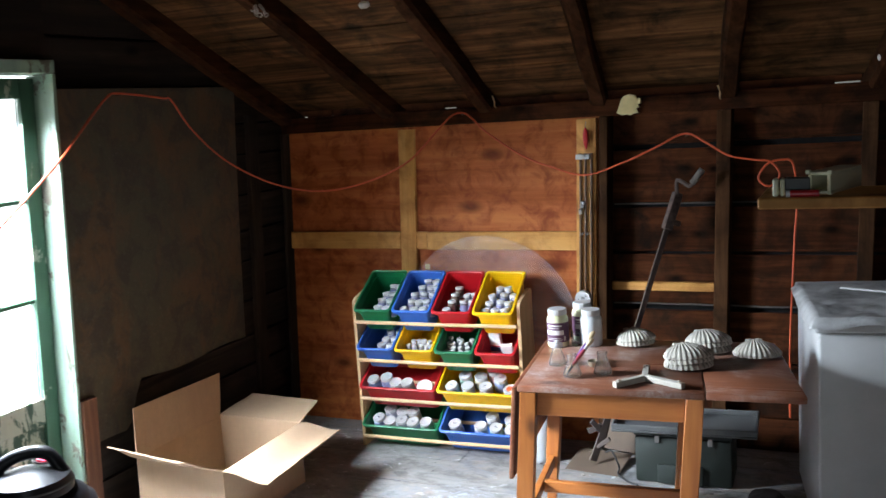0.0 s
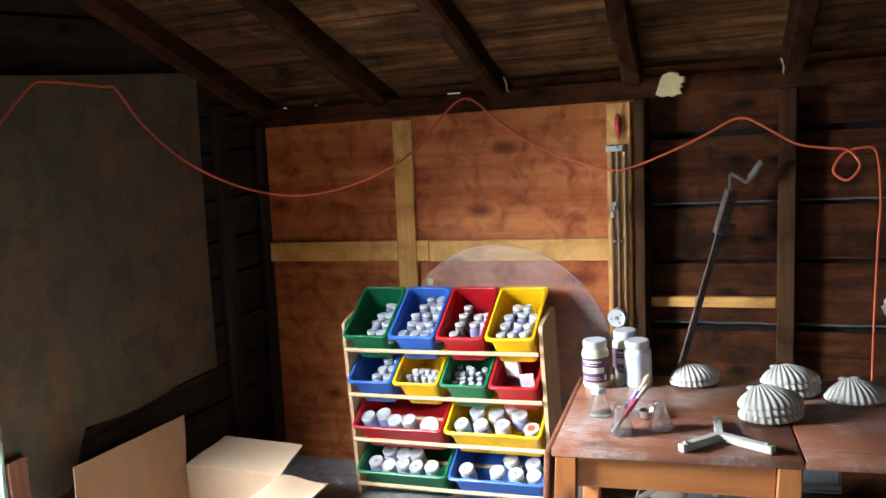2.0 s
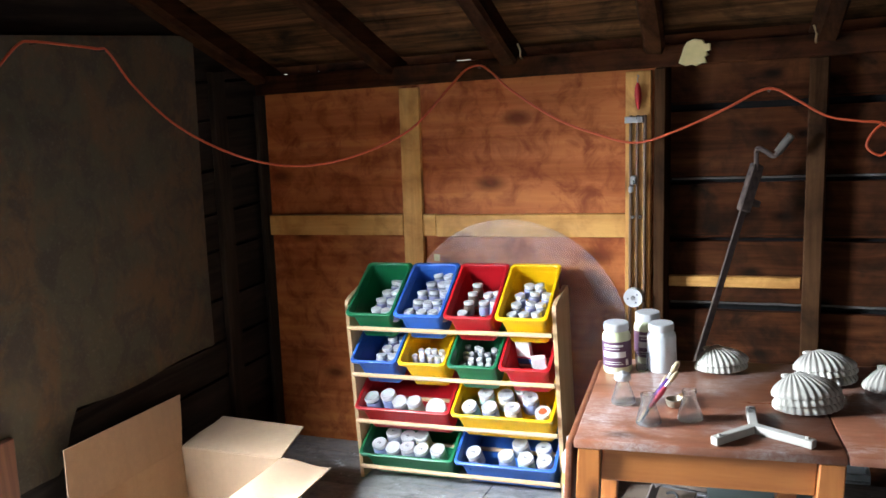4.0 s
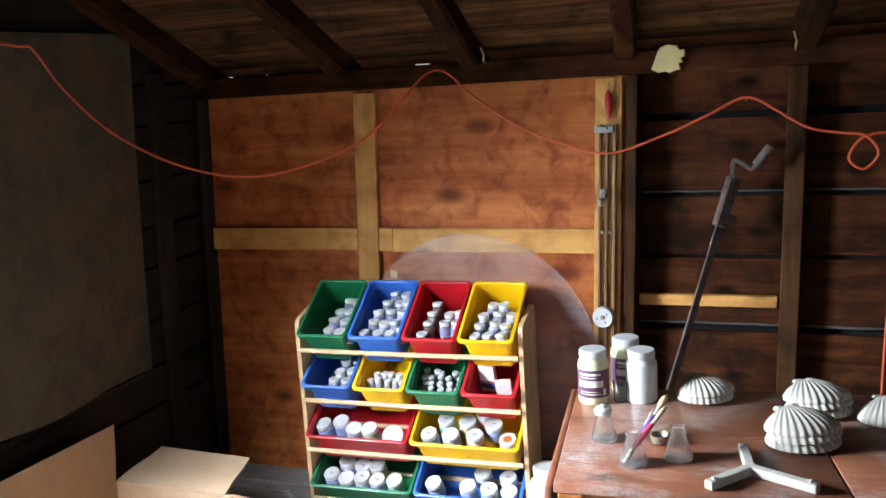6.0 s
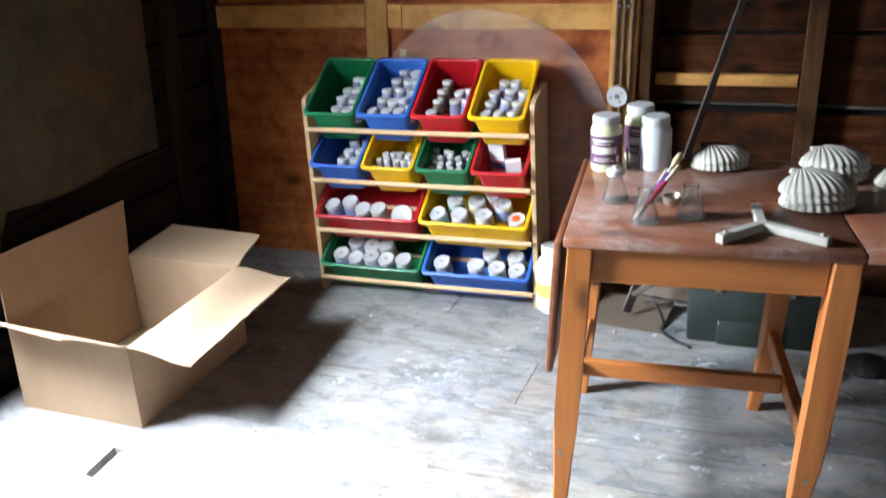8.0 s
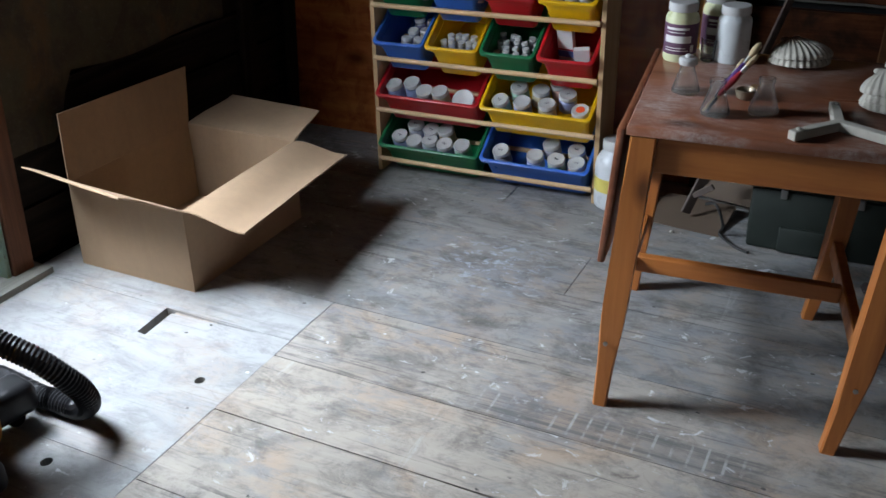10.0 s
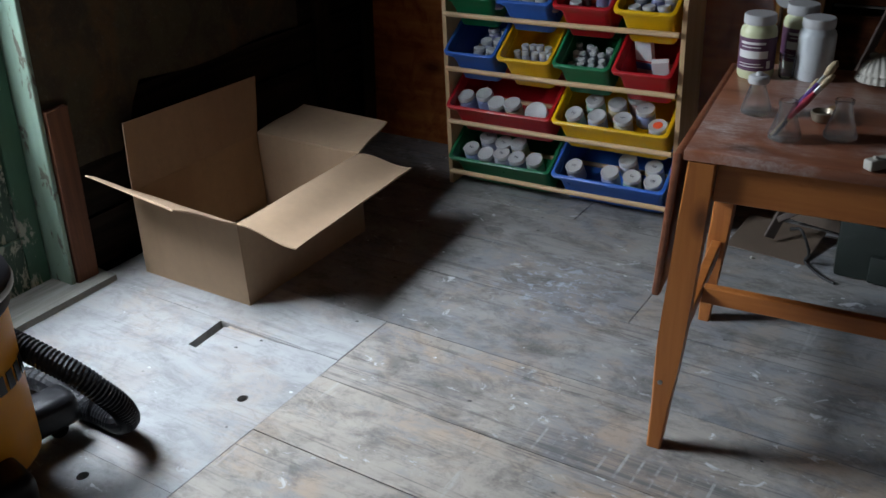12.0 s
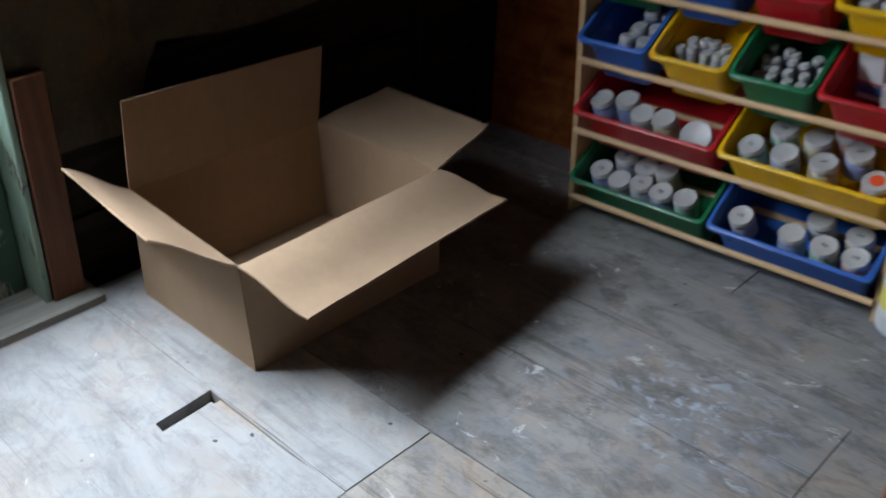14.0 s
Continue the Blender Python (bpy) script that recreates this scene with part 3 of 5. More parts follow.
# roof: boards in one ceiling mesh, rafters as things of the setting
bm = bmesh.new()
for side in (0, 1):
    s = 0.02 if side == 0 else 0.0
    k = 0
    length = 3.35
    while s < length:
        rnd = random.Random(900 + k + side * 50)
        w = rnd.uniform(0.13, 0.19)
        gap = rnd.choice([0.001, 0.001, 0.0015])
        sub = plank_mesh(X1 - X0 + 0.4, w - gap, 0.022, 950 + k, 0.0025, 14)
        ang = math.atan(0.46)
        yy = s + w / 2
        if side == 0:
            y = 0.962 - yy * math.cos(ang)
            rot = Matrix.Rotation(-ang, 4, "X")
        else:
            y = -1.9 - yy * math.cos(ang)
            rot = Matrix.Rotation(ang, 4, "X")
        mm = Matrix.Translation(((X0 + X1) / 2, y, roof_z(y) + 0.112 + rnd.uniform(0, 0.004))) @ rot
        sub.transform(mm)
        me = bpy.data.meshes.new("tmp")
        sub.to_mesh(me)
        sub.free()
        bm.from_mesh(me)
        bpy.data.meshes.remove(me)
        s += w
        k += 1
ceiling = part("ceiling", bm, M_ROOF)
tagged(ceiling, "dark stained roof boards on rafters", "ceiling", kind="structure")
roof_cover = bmesh.new()
ang = math.atan(0.46)
for side, yc in ((1, -0.57), (-1, -3.4)):
    block(roof_cover, -2.3, 2.3, -1.68, 1.68, 0.0, 0.01, m=Matrix.Translation(((X0 + X1) / 2, yc, roof_z(yc) + 0.152)) @ Matrix.Rotation(-ang * side, 4, "X"))
tagged(part("roof", roof_cover, M_TAR), "tar paper roof over the boards", "roof", kind="structure")


def rafter(x, w=0.062, drift=0.0):
    bm = bmesh.new()
    sec = []
    ys = [1.05 - (1.05 + 1.9) * k / 10 for k in range(11)] + [-1.9 - (4.6 - 1.9) * k / 8 for k in range(1, 9)]
    rnd = random.Random(int(x * 100) + 500)
    for y in ys:
        zb, jig = roof_z(y) - 0.005, rnd.uniform(-0.006, 0.006)
        r = []
        for dx, dz in ((-w / 2 + 0.012, 0), (w / 2 - 0.012, 0), (w / 2, 0.02), (w / 2, 0.105), (-w / 2, 0.105), (-w / 2, 0.02)):
            r.append(bm.verts.new((x + dx + jig + drift * (0.83 - max(y, -1.9)), y, zb + dz + rnd.uniform(-0.004, 0.004))))
        sec.append(r)
    for a, b in zip(sec, sec[1:]):
        for k in range(6):
            bm.faces.new((a[k], a[(k + 1) % 6], b[(k + 1) % 6], b[k]))
    bm.faces.new(sec[0])
    bm.faces.new(sec[-1][::-1])
    ob = part("rafter", bm, M_OLD_Y)
    return tagged(ob, "dark round-edged pole rafter under the roof", "rafter", "rafters", "structure")


for x, d in ((-0.57, 0.0), (0.08, -0.02), (0.64, 0.06), (1.225, 0.16), (1.83, 0.19), (2.45, 0.22)):
    rafter(x, 0.08, d)

# glazed door in the left wall
door = thing("door_1", label="glazed old door with flaking green paint", category="door", kind="structure")
XD = X0 - 0.097
for y0, y1, z0, z1, mt in ((DOOR_Y1, DOOR_Y1 + 0.017, 0.0, DOOR_Z + 0.03, M_GREEN_PALE), (DOOR_Y0 - 0.085, DOOR_Y0 - 0.005, 0.0, DOOR_Z + 0.03, M_GREEN_PALE), (DOOR_Y0 - 0.085, DOOR_Y1 + 0.017, DOOR_Z + 0.032, DOOR_Z + 0.085, M_GREEN_PALE)):
    part("door_frame", boxed(X0 - 0.125, X0 + 0.025, y0, y1, z0, z1, 0.003), mt, door, leaning=True)
for y0, y1, z0, z1, mt in ((DOOR_Y1 - 0.076, DOOR_Y1 - 0.004, 0.02, DOOR_Z + 0.02, M_GREEN), (DOOR_Y0, DOOR_Y0 + 0.115, 0.02, DOOR_Z + 0.02, M_GREEN),
                          (DOOR_Y0 + 0.117, DOOR_Y1 - 0.078, DOOR_Z - 0.06, DOOR_Z + 0.02, M_GREEN), (DOOR_Y0 + 0.117, DOOR_Y1 - 0.078, 0.53, 0.64, M_DOOR_LOW), (DOOR_Y0 + 0.117, DOOR_Y1 - 0.078, 0.02, 0.2, M_DOOR_LOW)):
    part("door_rail" if y1 - y0 > 0.2 else "door_stile", boxed(XD - 0.02, XD + 0.02, y0, y1, z0, z1, 0.003), mt, door, leaning=True)
part("door_panel", boxed(XD - 0.008, XD + 0.006, DOOR_Y0 + 0.117, DOOR_Y1 - 0.078, 0.2, 0.53), M_DOOR_LOW, door, leaning=True)
GLZ = (0.64, DOOR_Z - 0.06)
for f in (1 / 3, 2 / 3):
    zz = GLZ[0] + (GLZ[1] - GLZ[0]) * f
    part("glazing_bar", boxed(XD - 0.016, XD + 0.016, DOOR_Y0 + 0.117, DOOR_Y1 - 0.078, zz - 0.009, zz + 0.009, 0.002), M_GREEN, door, leaning=True)
ymid = (DOOR_Y0 + DOOR_Y1) / 2
part("glazing_bar", boxed(XD - 0.015, XD + 0.015, ymid - 0.009, ymid + 0.009, GLZ[0], GLZ[1], 0.002), M_GREEN, door, leaning=True)
pane = part("pane", boxed(XD - 0.002, XD + 0.002, DOOR_Y0 + 0.117, DOOR_Y1 - 0.078, GLZ[0], GLZ[1]), glass_mat("window_glass"), door, leaning=True)
pane.visible_shadow = False
board("threshold", X0 - 0.125, X0 + 0.06, DOOR_Y0 - 0.08, DOOR_Y1 + 0.09, 0.0, 0.022, 61, wood("grey_threshold", (0.14, 0.13, 0.11), (0.26, 0.25, 0.22), (0.36, 0.35, 0.31), "y", 1.0, 0.7), door)
# pale overcast distance seen through the glass
mt, nt, nodes, links, bsdf = material("overcast_distance")
bsdf.inputs["Base Color"].default_value = (0.8, 0.82, 0.84, 1)
bsdf.inputs["Emission Color"].default_value = (0.93, 0.97, 1.0, 1)
bsdf.inputs["Emission Strength"].default_value = 1.5
backdrop = part("backdrop", boxed(-3.6, -3.5, -7, 4, -0.5, 4.5), mt)
tagged(backdrop, "pale overcast daylight outside the door", "backdrop", kind="structure")

# ---- things ----
M_CARD = plain("brown_cardboard", (0.345, 0.232, 0.142), 0.8, vary=0.07, scale=40, bump=0.04)


def corrugated(mt):
    """Faint upright flutes, a broad tonal drift and darker rubbed marks over brown card."""
    nt = mt.node_tree
    bsdf = nt.nodes["Principled BSDF"]
    old = bsdf.inputs["Base Color"].links[0].from_socket
    flutes = noise_tex(nt, coords(nt, (34, 34, 0.4)), 1.0, 4, 0.6)
    col = mixed(nt, 0.8, old, ramp(nt, flutes, [(0.30, (0.94, 0.94, 0.94)), (0.5, (1, 1, 1)), (0.70, (1.0, 1.0, 1.0))]), "MULTIPLY")
    drift = noise_tex(nt, coords(nt, (5, 5, 1.2)), 1.0, 3, 0.5)
    col = mixed(nt, ramp(nt, drift, [(0.42, (0, 0, 0)), (0.60, (0.35,) * 3)]), col, (0.26, 0.165, 0.098))
    nt.links.new(col, bsdf.inputs["Base Color"])


corrugated(M_CARD)
M_TABLE_TOP = wood("stained_table_top", (0.14, 0.042, 0.019), (0.235, 0.080, 0.038), (0.31, 0.118, 0.060), "x", 0.8, 0.34, (0.12, 0.038, 0.018), 0.5, bump=0.12, stain_scale=3.4)


M_TABLE_LEAF = M_TABLE_TOP.copy()
M_TABLE_LEAF.name = "stained_table_leaf"


def dusted(mt):
    """White plaster dust smeared over a finished surface."""
    nt = mt.node_tree
    bsdf = nt.nodes["Principled BSDF"]
    old = bsdf.inputs["Base Color"].links[0].from_socket
    patch = noise_tex(nt, coords(nt, (1, 1, 1)), 4.5, 5, 0.6, 0.5)
    specks = noise_tex(nt, coords(nt, (1.0, 2.2, 1)), 38, 5, 0.75, 0.4)
    m = nt.nodes.new("ShaderNodeMath")
    m.operation = "MULTIPLY"
    nt.links.new(ramp(nt, patch, [(0.46, (0.05,) * 3), (0.66, (1.0, 1.0, 1.0))]), m.inputs[0])
    nt.links.new(ramp(nt, specks, [(0.42, (0.1,) * 3), (0.68, (0.6,) * 3)]), m.inputs[1])
    nt.links.new(mixed(nt, m.outputs[0], old, (0.62, 0.60, 0.58)), bsdf.inputs["Base Color"])


dusted(M_TABLE_TOP)
M_HONEY = wood("honey_pine", (0.25, 0.070, 0.013), (0.39, 0.126, 0.026), (0.50, 0.185, 0.046), "x", 0.9, 0.4, bump=0.12, upright=True)
M_HONEY_V = wood("honey_pine_upright", (0.25, 0.070, 0.013), (0.39, 0.126, 0.026), (0.50, 0.185, 0.046), "z", 0.9, 0.4, bump=0.12, upright=True)
M_BIRCH = wood("pale_birch", (0.50, 0.31, 0.15), (0.60, 0.40, 0.21), (0.68, 0.48, 0.28), "x", 1.0, 0.45, knots=False, bump=0.1)
M_BIRCH_V = wood("pale_birch_upright", (0.46, 0.29, 0.14), (0.56, 0.37, 0.19), (0.63, 0.44, 0.25), "z", 1.0, 0.45, knots=False, bump=0.1)

# cardboard box
BX0, BX1, BY0, BY1, BH = -0.516, -0.045, -0.615, -0.02, 0.292


def card(name, corners, parent, t=0.005, bend=0.0, label=""):
    """A thick sheet of card over four corners; bend curls it about its first edge."""
    a, b, c, d = (Vector(p) for p in corners)
    nrm = (b - a).cross(d - a).normalized()
    bm = bmesh.new()
    n, k = 8, 8
    top = []
    for i in range(n + 1):
        row = []
        for j in range(k + 1):
            u, w = i / n, j / k
            p = (a * (1 - u) + b * u) * (1 - w) + (d * (1 - u) + c * u) * w
            p = p + nrm * (bend * (math.sin(w * math.pi * 0.5) ** 2 - w) + 0.0025 * noise.noise(p * 9))
            row.append(bm.verts.new(p))
        top.append(row)
    for i in range(n):
        for j in range(k):
            bm.faces.new((top[i][j], top[i + 1][j], top[i + 1][j + 1], top[i][j + 1]))
    ext = bmesh.ops.extrude_face_region(bm, geom=bm.faces[:])["geom"]
    for e in ext:
        if isinstance(e, bmesh.types.BMVert):
            e.co -= nrm * t
    return part(name, bm, M_CARD, parent, label, smooth=40)


carton = thing("cardboard_box", label="open brown cardboard box with all flaps spread", category="box")
card("bottom", ((BX0, BY0, 0.006), (BX1, BY0, 0.006), (BX1, BY1, 0.006), (BX0, BY1, 0.006)), carton)
TX1 = BX1 + 0.02
card("side", ((BX0, BY0, 0.002), (BX1, BY0, 0.002), (TX1, BY0 - 0.02, BH), (BX0, BY0 + 0.01, BH)), carton)
card("side", ((BX1, BY0, 0.002), (BX1, BY1, 0.002), (TX1 - 0.02, BY1, BH), (TX1, BY0 - 0.02, BH)), carton)
card("side", ((BX1, BY1, 0.002), (BX0, BY1, 0.002), (BX0, BY1, BH), (TX1 - 0.02, BY1, BH)), carton)
card("side", ((BX0, BY1, 0.002), (BX0, BY0, 0.002), (BX0, BY0 + 0.01, BH), (BX0, BY1, BH)), carton)
card("flap", ((TX1, BY0 - 0.02, BH), (TX1 - 0.02, BY1, BH), (0.135, 0.035, 0.250), (0.190, -0.625, 0.258)), carton, bend=0.05)
card("flap", ((TX1 - 0.02, BY1, BH), (BX0, BY1, BH), (BX0 + 0.02, BY1 + 0.25, 0.325), (-0.10, BY1 + 0.25, 0.315)), carton, bend=0.02)
card("flap", ((BX0, BY1, BH), (BX0, BY0 + 0.01, BH), (BX0 - 0.022, BY0 + 0.042, 0.507), (BX0 - 0.022, BY1 + 0.050, 0.492)), carton, bend=0.0)
card("flap", ((BX0, BY0 + 0.01, BH), (TX1, BY0 - 0.02, BH), (-0.13, BY0 - 0.155, 0.372), (BX0 - 0.02, BY0 - 0.13, 0.392)), carton, bend=-0.03)

# drop-leaf table
TABLE = pose(1.297, -0.612, 0, 0, 0, 4.5)
table = thing("drop_leaf_table", TABLE, "pine drop-leaf table with a stained top, one leaf down", "table")
TH, TD, TW = 0.75, 0.66, 0.637
LX0, LX1 = 0.040, 0.606


def table_part(name, bm, *rest, **kw):
    """A part of the table, whose old frame has racked a little sideways."""
    for v in bm.verts:
        v.co.x += 0.042 * (v.co.z - 0.75) - (0.055 + 0.11 * v.co.x) * v.co.y
    return part(name, bm, *rest, **kw)


table_part("tabletop", boxed(0, TW, 0, TD, TH - 0.024, TH, 0.005, seg=2), M_TABLE_TOP, table, smooth=40, leaning=True)
tagged(table_part("leaf", boxed(TW + 0.002, TW + 0.312, 0, TD, TH - 0.024, TH, 0.005, seg=2), M_TABLE_TOP, table, smooth=40, leaning=True), "raised leaf")
tagged(table_part("leaf", boxed(-0.020, -0.001, 0.0, TD, TH - 0.345, TH - 0.008, 0.006, seg=2), M_TABLE_LEAF, table, smooth=40, leaning=True), "hanging leaf")


def table_leg(x, y, sx):
    bm = bmesh.new()
    rings = []
    for z, w, dx in ((0, 0.034, 0.045), (0.12, 0.042, 0.02), (0.22, 0.054, 0.004), (0.30, 0.058, 0), (0.55, 0.058, 0), (TH - 0.025, 0.058, 0)):
        rings.append([bm.verts.new((x + px * w / 2 + (dx * 0.35 if sx < 0 else -dx * 0.1) - dx * 0.3, y + py * w / 2 - (dx * 0.22 if y < 0.3 else -dx * 0.22), z)) for px, py in ((-1, -1), (1, -1), (1, 1), (-1, 1))])
    for a, b in zip(rings, rings[1:]):
        for k in range(4):
            bm.faces.new((a[k], a[(k + 1) % 4], b[(k + 1) % 4], b[k]))
    bm.faces.new(rings[0][::-1])
    bm.faces.new(rings[-1])
    bmesh.ops.bevel(bm, geom=[e for e in bm.edges if abs(e.verts[0].co.z - e.verts[1].co.z) > 0.05], offset=0.004, segments=1, affect="EDGES")
    return table_part("leg", bm, M_HONEY_V, table, leaning=True)


for x, y, s in ((LX0, 0.030, -1), (LX1, 0.030, 1), (LX0, TD - 0.045, -1), (LX1, TD - 0.045, 1)):
    table_leg(x, y, s)
for y in (0.018, TD - 0.05):
    table_part("apron", boxed(LX0 + 0.031, LX1 - 0.031, y, y + 0.02, TH - 0.110, TH - 0.025, 0.002), M_HONEY, table, leaning=True)
for x in (LX0, LX1):
    table_part("apron", boxed(x - 0.010, x + 0.010, 0.061, TD - 0.076, TH - 0.110, TH - 0.025, 0.002), M_HONEY, table, leaning=True)
    table_part("stretcher", boxed(x - 0.014, x + 0.014, 0.060, TD - 0.075, 0.226, 0.272, 0.003), M_HONEY, table, leaning=True)
table_part("stretcher", boxed(LX0 + 0.016, LX1 - 0.016, 0.318, 0.344, 0.226, 0.272, 0.003), M_HONEY, table, leaning=True)
M_STEEL = plain("dull_steel", (0.32, 0.31, 0.30), 0.4, 1.0)
for x in (LX0 - 0.030, LX1 - 0.026):
    part("screw_cap", lathe([(0.006, 0), (0.006, 0.003), (0.003, 0.004)], 10, m=Matrix.Translation((x, -0.002, 0.190)) @ Matrix.Rotation(radians(90), 4, "X")), M_STEEL, table, leaning=True)

# storage rack with tilted bins
RACK = pose(0.0, 0.485, 0, 0, 0, 2.0)
RW = 0.885
rack = thing("bin_rack", RACK, "pale wooden rack with round rails for coloured bins", "rack")


def rack_side(x):
    bm = bmesh.new()
    prof = [(0.0, 0.0), (0.20, 0.0), (0.20, 0.4), (0.20, 0.80), (0.19, 0.815), (0.17, 0.82), (0.03, 0.788), (0.008, 0.778), (0.0, 0.76)]
    lo = [bm.verts.new((x, y, z)) for y, z in prof]
    hi = [bm.verts.new((x + 0.016, y, z)) for y, z in prof]
    for k in range(len(prof)):
        j = (k + 1) % len(prof)
        bm.faces.new((lo[k], lo[j], hi[j], hi[k]))
    bm.faces.new(lo[::-1])
    bm.faces.new(hi)
    return part("side_panel", bm, M_BIRCH_V, rack)


rack_side(-0.008)
rack_side(RW - 0.008)
RAILS = (0.667, 0.466, 0.262, 0.058)
for z in RAILS:
    part("rail", tube([(0.008, -0.012, z), (RW * 0.5, -0.012, z - 0.002), (RW - 0.008, -0.012, z)], 0.0095, 10), M_BIRCH, rack, smooth=60)
    part("rail", tube([(0.008, 0.180, z + 0.038), (RW - 0.008, 0.180, z + 0.038)], 0.0095, 10), M_BIRCH, rack, smooth=60)

BIN_COL = {"green": (0.008, 0.15, 0.055), "blue": (0.028, 0.12, 0.46), "red": (0.42, 0.008, 0.014), "yellow": (0.76, 0.44, 0.004)}
BIN_MAT = {k: plain(k + "_plastic", c, 0.33, vary=0.05, scale=30, bump=0.03) for k, c in BIN_COL.items()}


def bin_mesh(w, l, d, rim):
    """An open tapered tub with a rolled rim; its rim lies at z = 0."""
    bm = bmesh.new()

    def loop(hw, hl, z, r=0.018):
        vs = []
        for cx, cy, a0 in ((hw - r, hl - r, 0), (-hw + r, hl - r, 90), (-hw + r, -hl + r, 180), (hw - r, -hl + r, 270)):
            for k in range(4):
                a = radians(a0 + k * 30)
                vs.append(bm.verts.new((cx + r * math.cos(a), cy + r * math.sin(a), z)))
        return vs
    hw, hl = w / 2, l / 2
    rings = [loop(hw - 0.026, hl - 0.022, -d), loop(hw - 0.018, hl - 0.016, -0.032), loop(hw - 0.010, hl - 0.010, -0.030), loop(hw - 0.009, hl - 0.009, -0.014), loop(hw, hl, -0.013),
             loop(hw, hl, -0.002), loop(hw - 0.003, hl - 0.003, 0.0), loop(hw - 0.010, hl - 0.010, 0.0), loop(hw - 0.013, hl - 0.013, -0.004), loop(hw - 0.029, hl - 0.025, -d + 0.004)]
    for i, (a, b) in enumerate(zip(rings, rings[1:])):
        n = len(a)
        if rim == (3 <= i < 8):
            for k in range(n):
                bm.faces.new((a[k], a[(k + 1) % n], b[(k + 1) % n], b[k]))
    if not rim:
        bm.faces.new(rings[0][::-1])
        bm.faces.new(rings[-1])
    bmesh.ops.delete(bm, geom=[v for v in bm.verts if not v.link_faces], context="VERTS")
    return bm


BIN_TILT = 32
BIN_L = 0.305
bins = {}


def storage_bin(row, x0, x1, colour):
    z = RAILS[row]
    m = RACK @ pose((x0 + x1) / 2, 0.080, z + 0.150, BIN_TILT, 0, 0)
    size = "small" if x1 - x0 < 0.3 else "large"
    ob = thing("storage_bin", m)
    part("tub", bin_mesh(x1 - x0, BIN_L, 0.154, False), BIN_MAT[colour], ob, smooth=35)
    part("rim", bin_mesh(x1 - x0, BIN_L, 0.138, True), BIN_MAT[colour], ob, smooth=35)
    tagged(ob, f"{size} tilted {colour} plastic bin in the wooden rack", "bin", "bins in the rack")
    bins[(row, colour)] = m
    return ob


EDGES = [0.012, 0.226, 0.442, 0.657, 0.872]
for row, cols in ((0, ("green", "blue", "red", "yellow")), (1, ("blue", "yellow", "green", "red"))):
    for k, c in enumerate(cols):
        storage_bin(row, EDGES[k] + 0.003, EDGES[k + 1] - 0.003, c)
for row, cols in ((2, ("red", "yellow")), (3, ("green", "blue"))):
    for k, c in enumerate(cols):
        storage_bin(row, EDGES[k * 2] + 0.003, EDGES[k * 2 + 2] - 0.003, c)

# chest appliance
freezer = thing("chest_appliance", pose(2.232, -0.082, 0, 0, 0, 9.5), "grey-white enamelled chest appliance with a worn lid", "appliance")
M_ENAMEL = plain("greyed_enamel", (0.42, 0.43, 0.43), 0.35, vary=0.1, scale=5, bump=0.03)
part("cabinet", boxed(0.012, 0.66, 0.012, 0.70, 0.03, 0.835, 0.012, seg=3), M_ENAMEL, freezer, smooth=40)
part("lid", boxed(0.0, 0.672, 0.0, 0.715, 0.838, 0.888, 0.012, seg=3), M_ENAMEL, freezer, smooth=40)

# ---- jars and bottles in the bins ----
M_LID = plain("white_lid", (0.52, 0.52, 0.515), 0.38, vary=0.05, scale=60, bump=0.02)
M_LABEL = plain("lilac_label", (0.21, 0.21, 0.36), 0.6, vary=0.12, scale=90)
M_INK = plain("dark_ink", (0.13, 0.13, 0.15), 0.6)
M_ORANGE = plain("orange_sticker", (0.85, 0.10, 0.025), 0.5, vary=0.04)
BODY = {"blue": (0.24, 0.29, 0.48), "green": (0.27, 0.44, 0.36), "cream": (0.44, 0.38, 0.25), "pink": (0.48, 0.27, 0.24), "white": (0.36, 0.37, 0.43), "brown": (0.12, 0.08, 0.06), "grey": (0.20, 0.21, 0.24)}
BODY_MAT = {k: plain("jar_" + k, c, 0.35, vary=0.10, scale=50, bump=0.02) for k, c in BODY.items()}


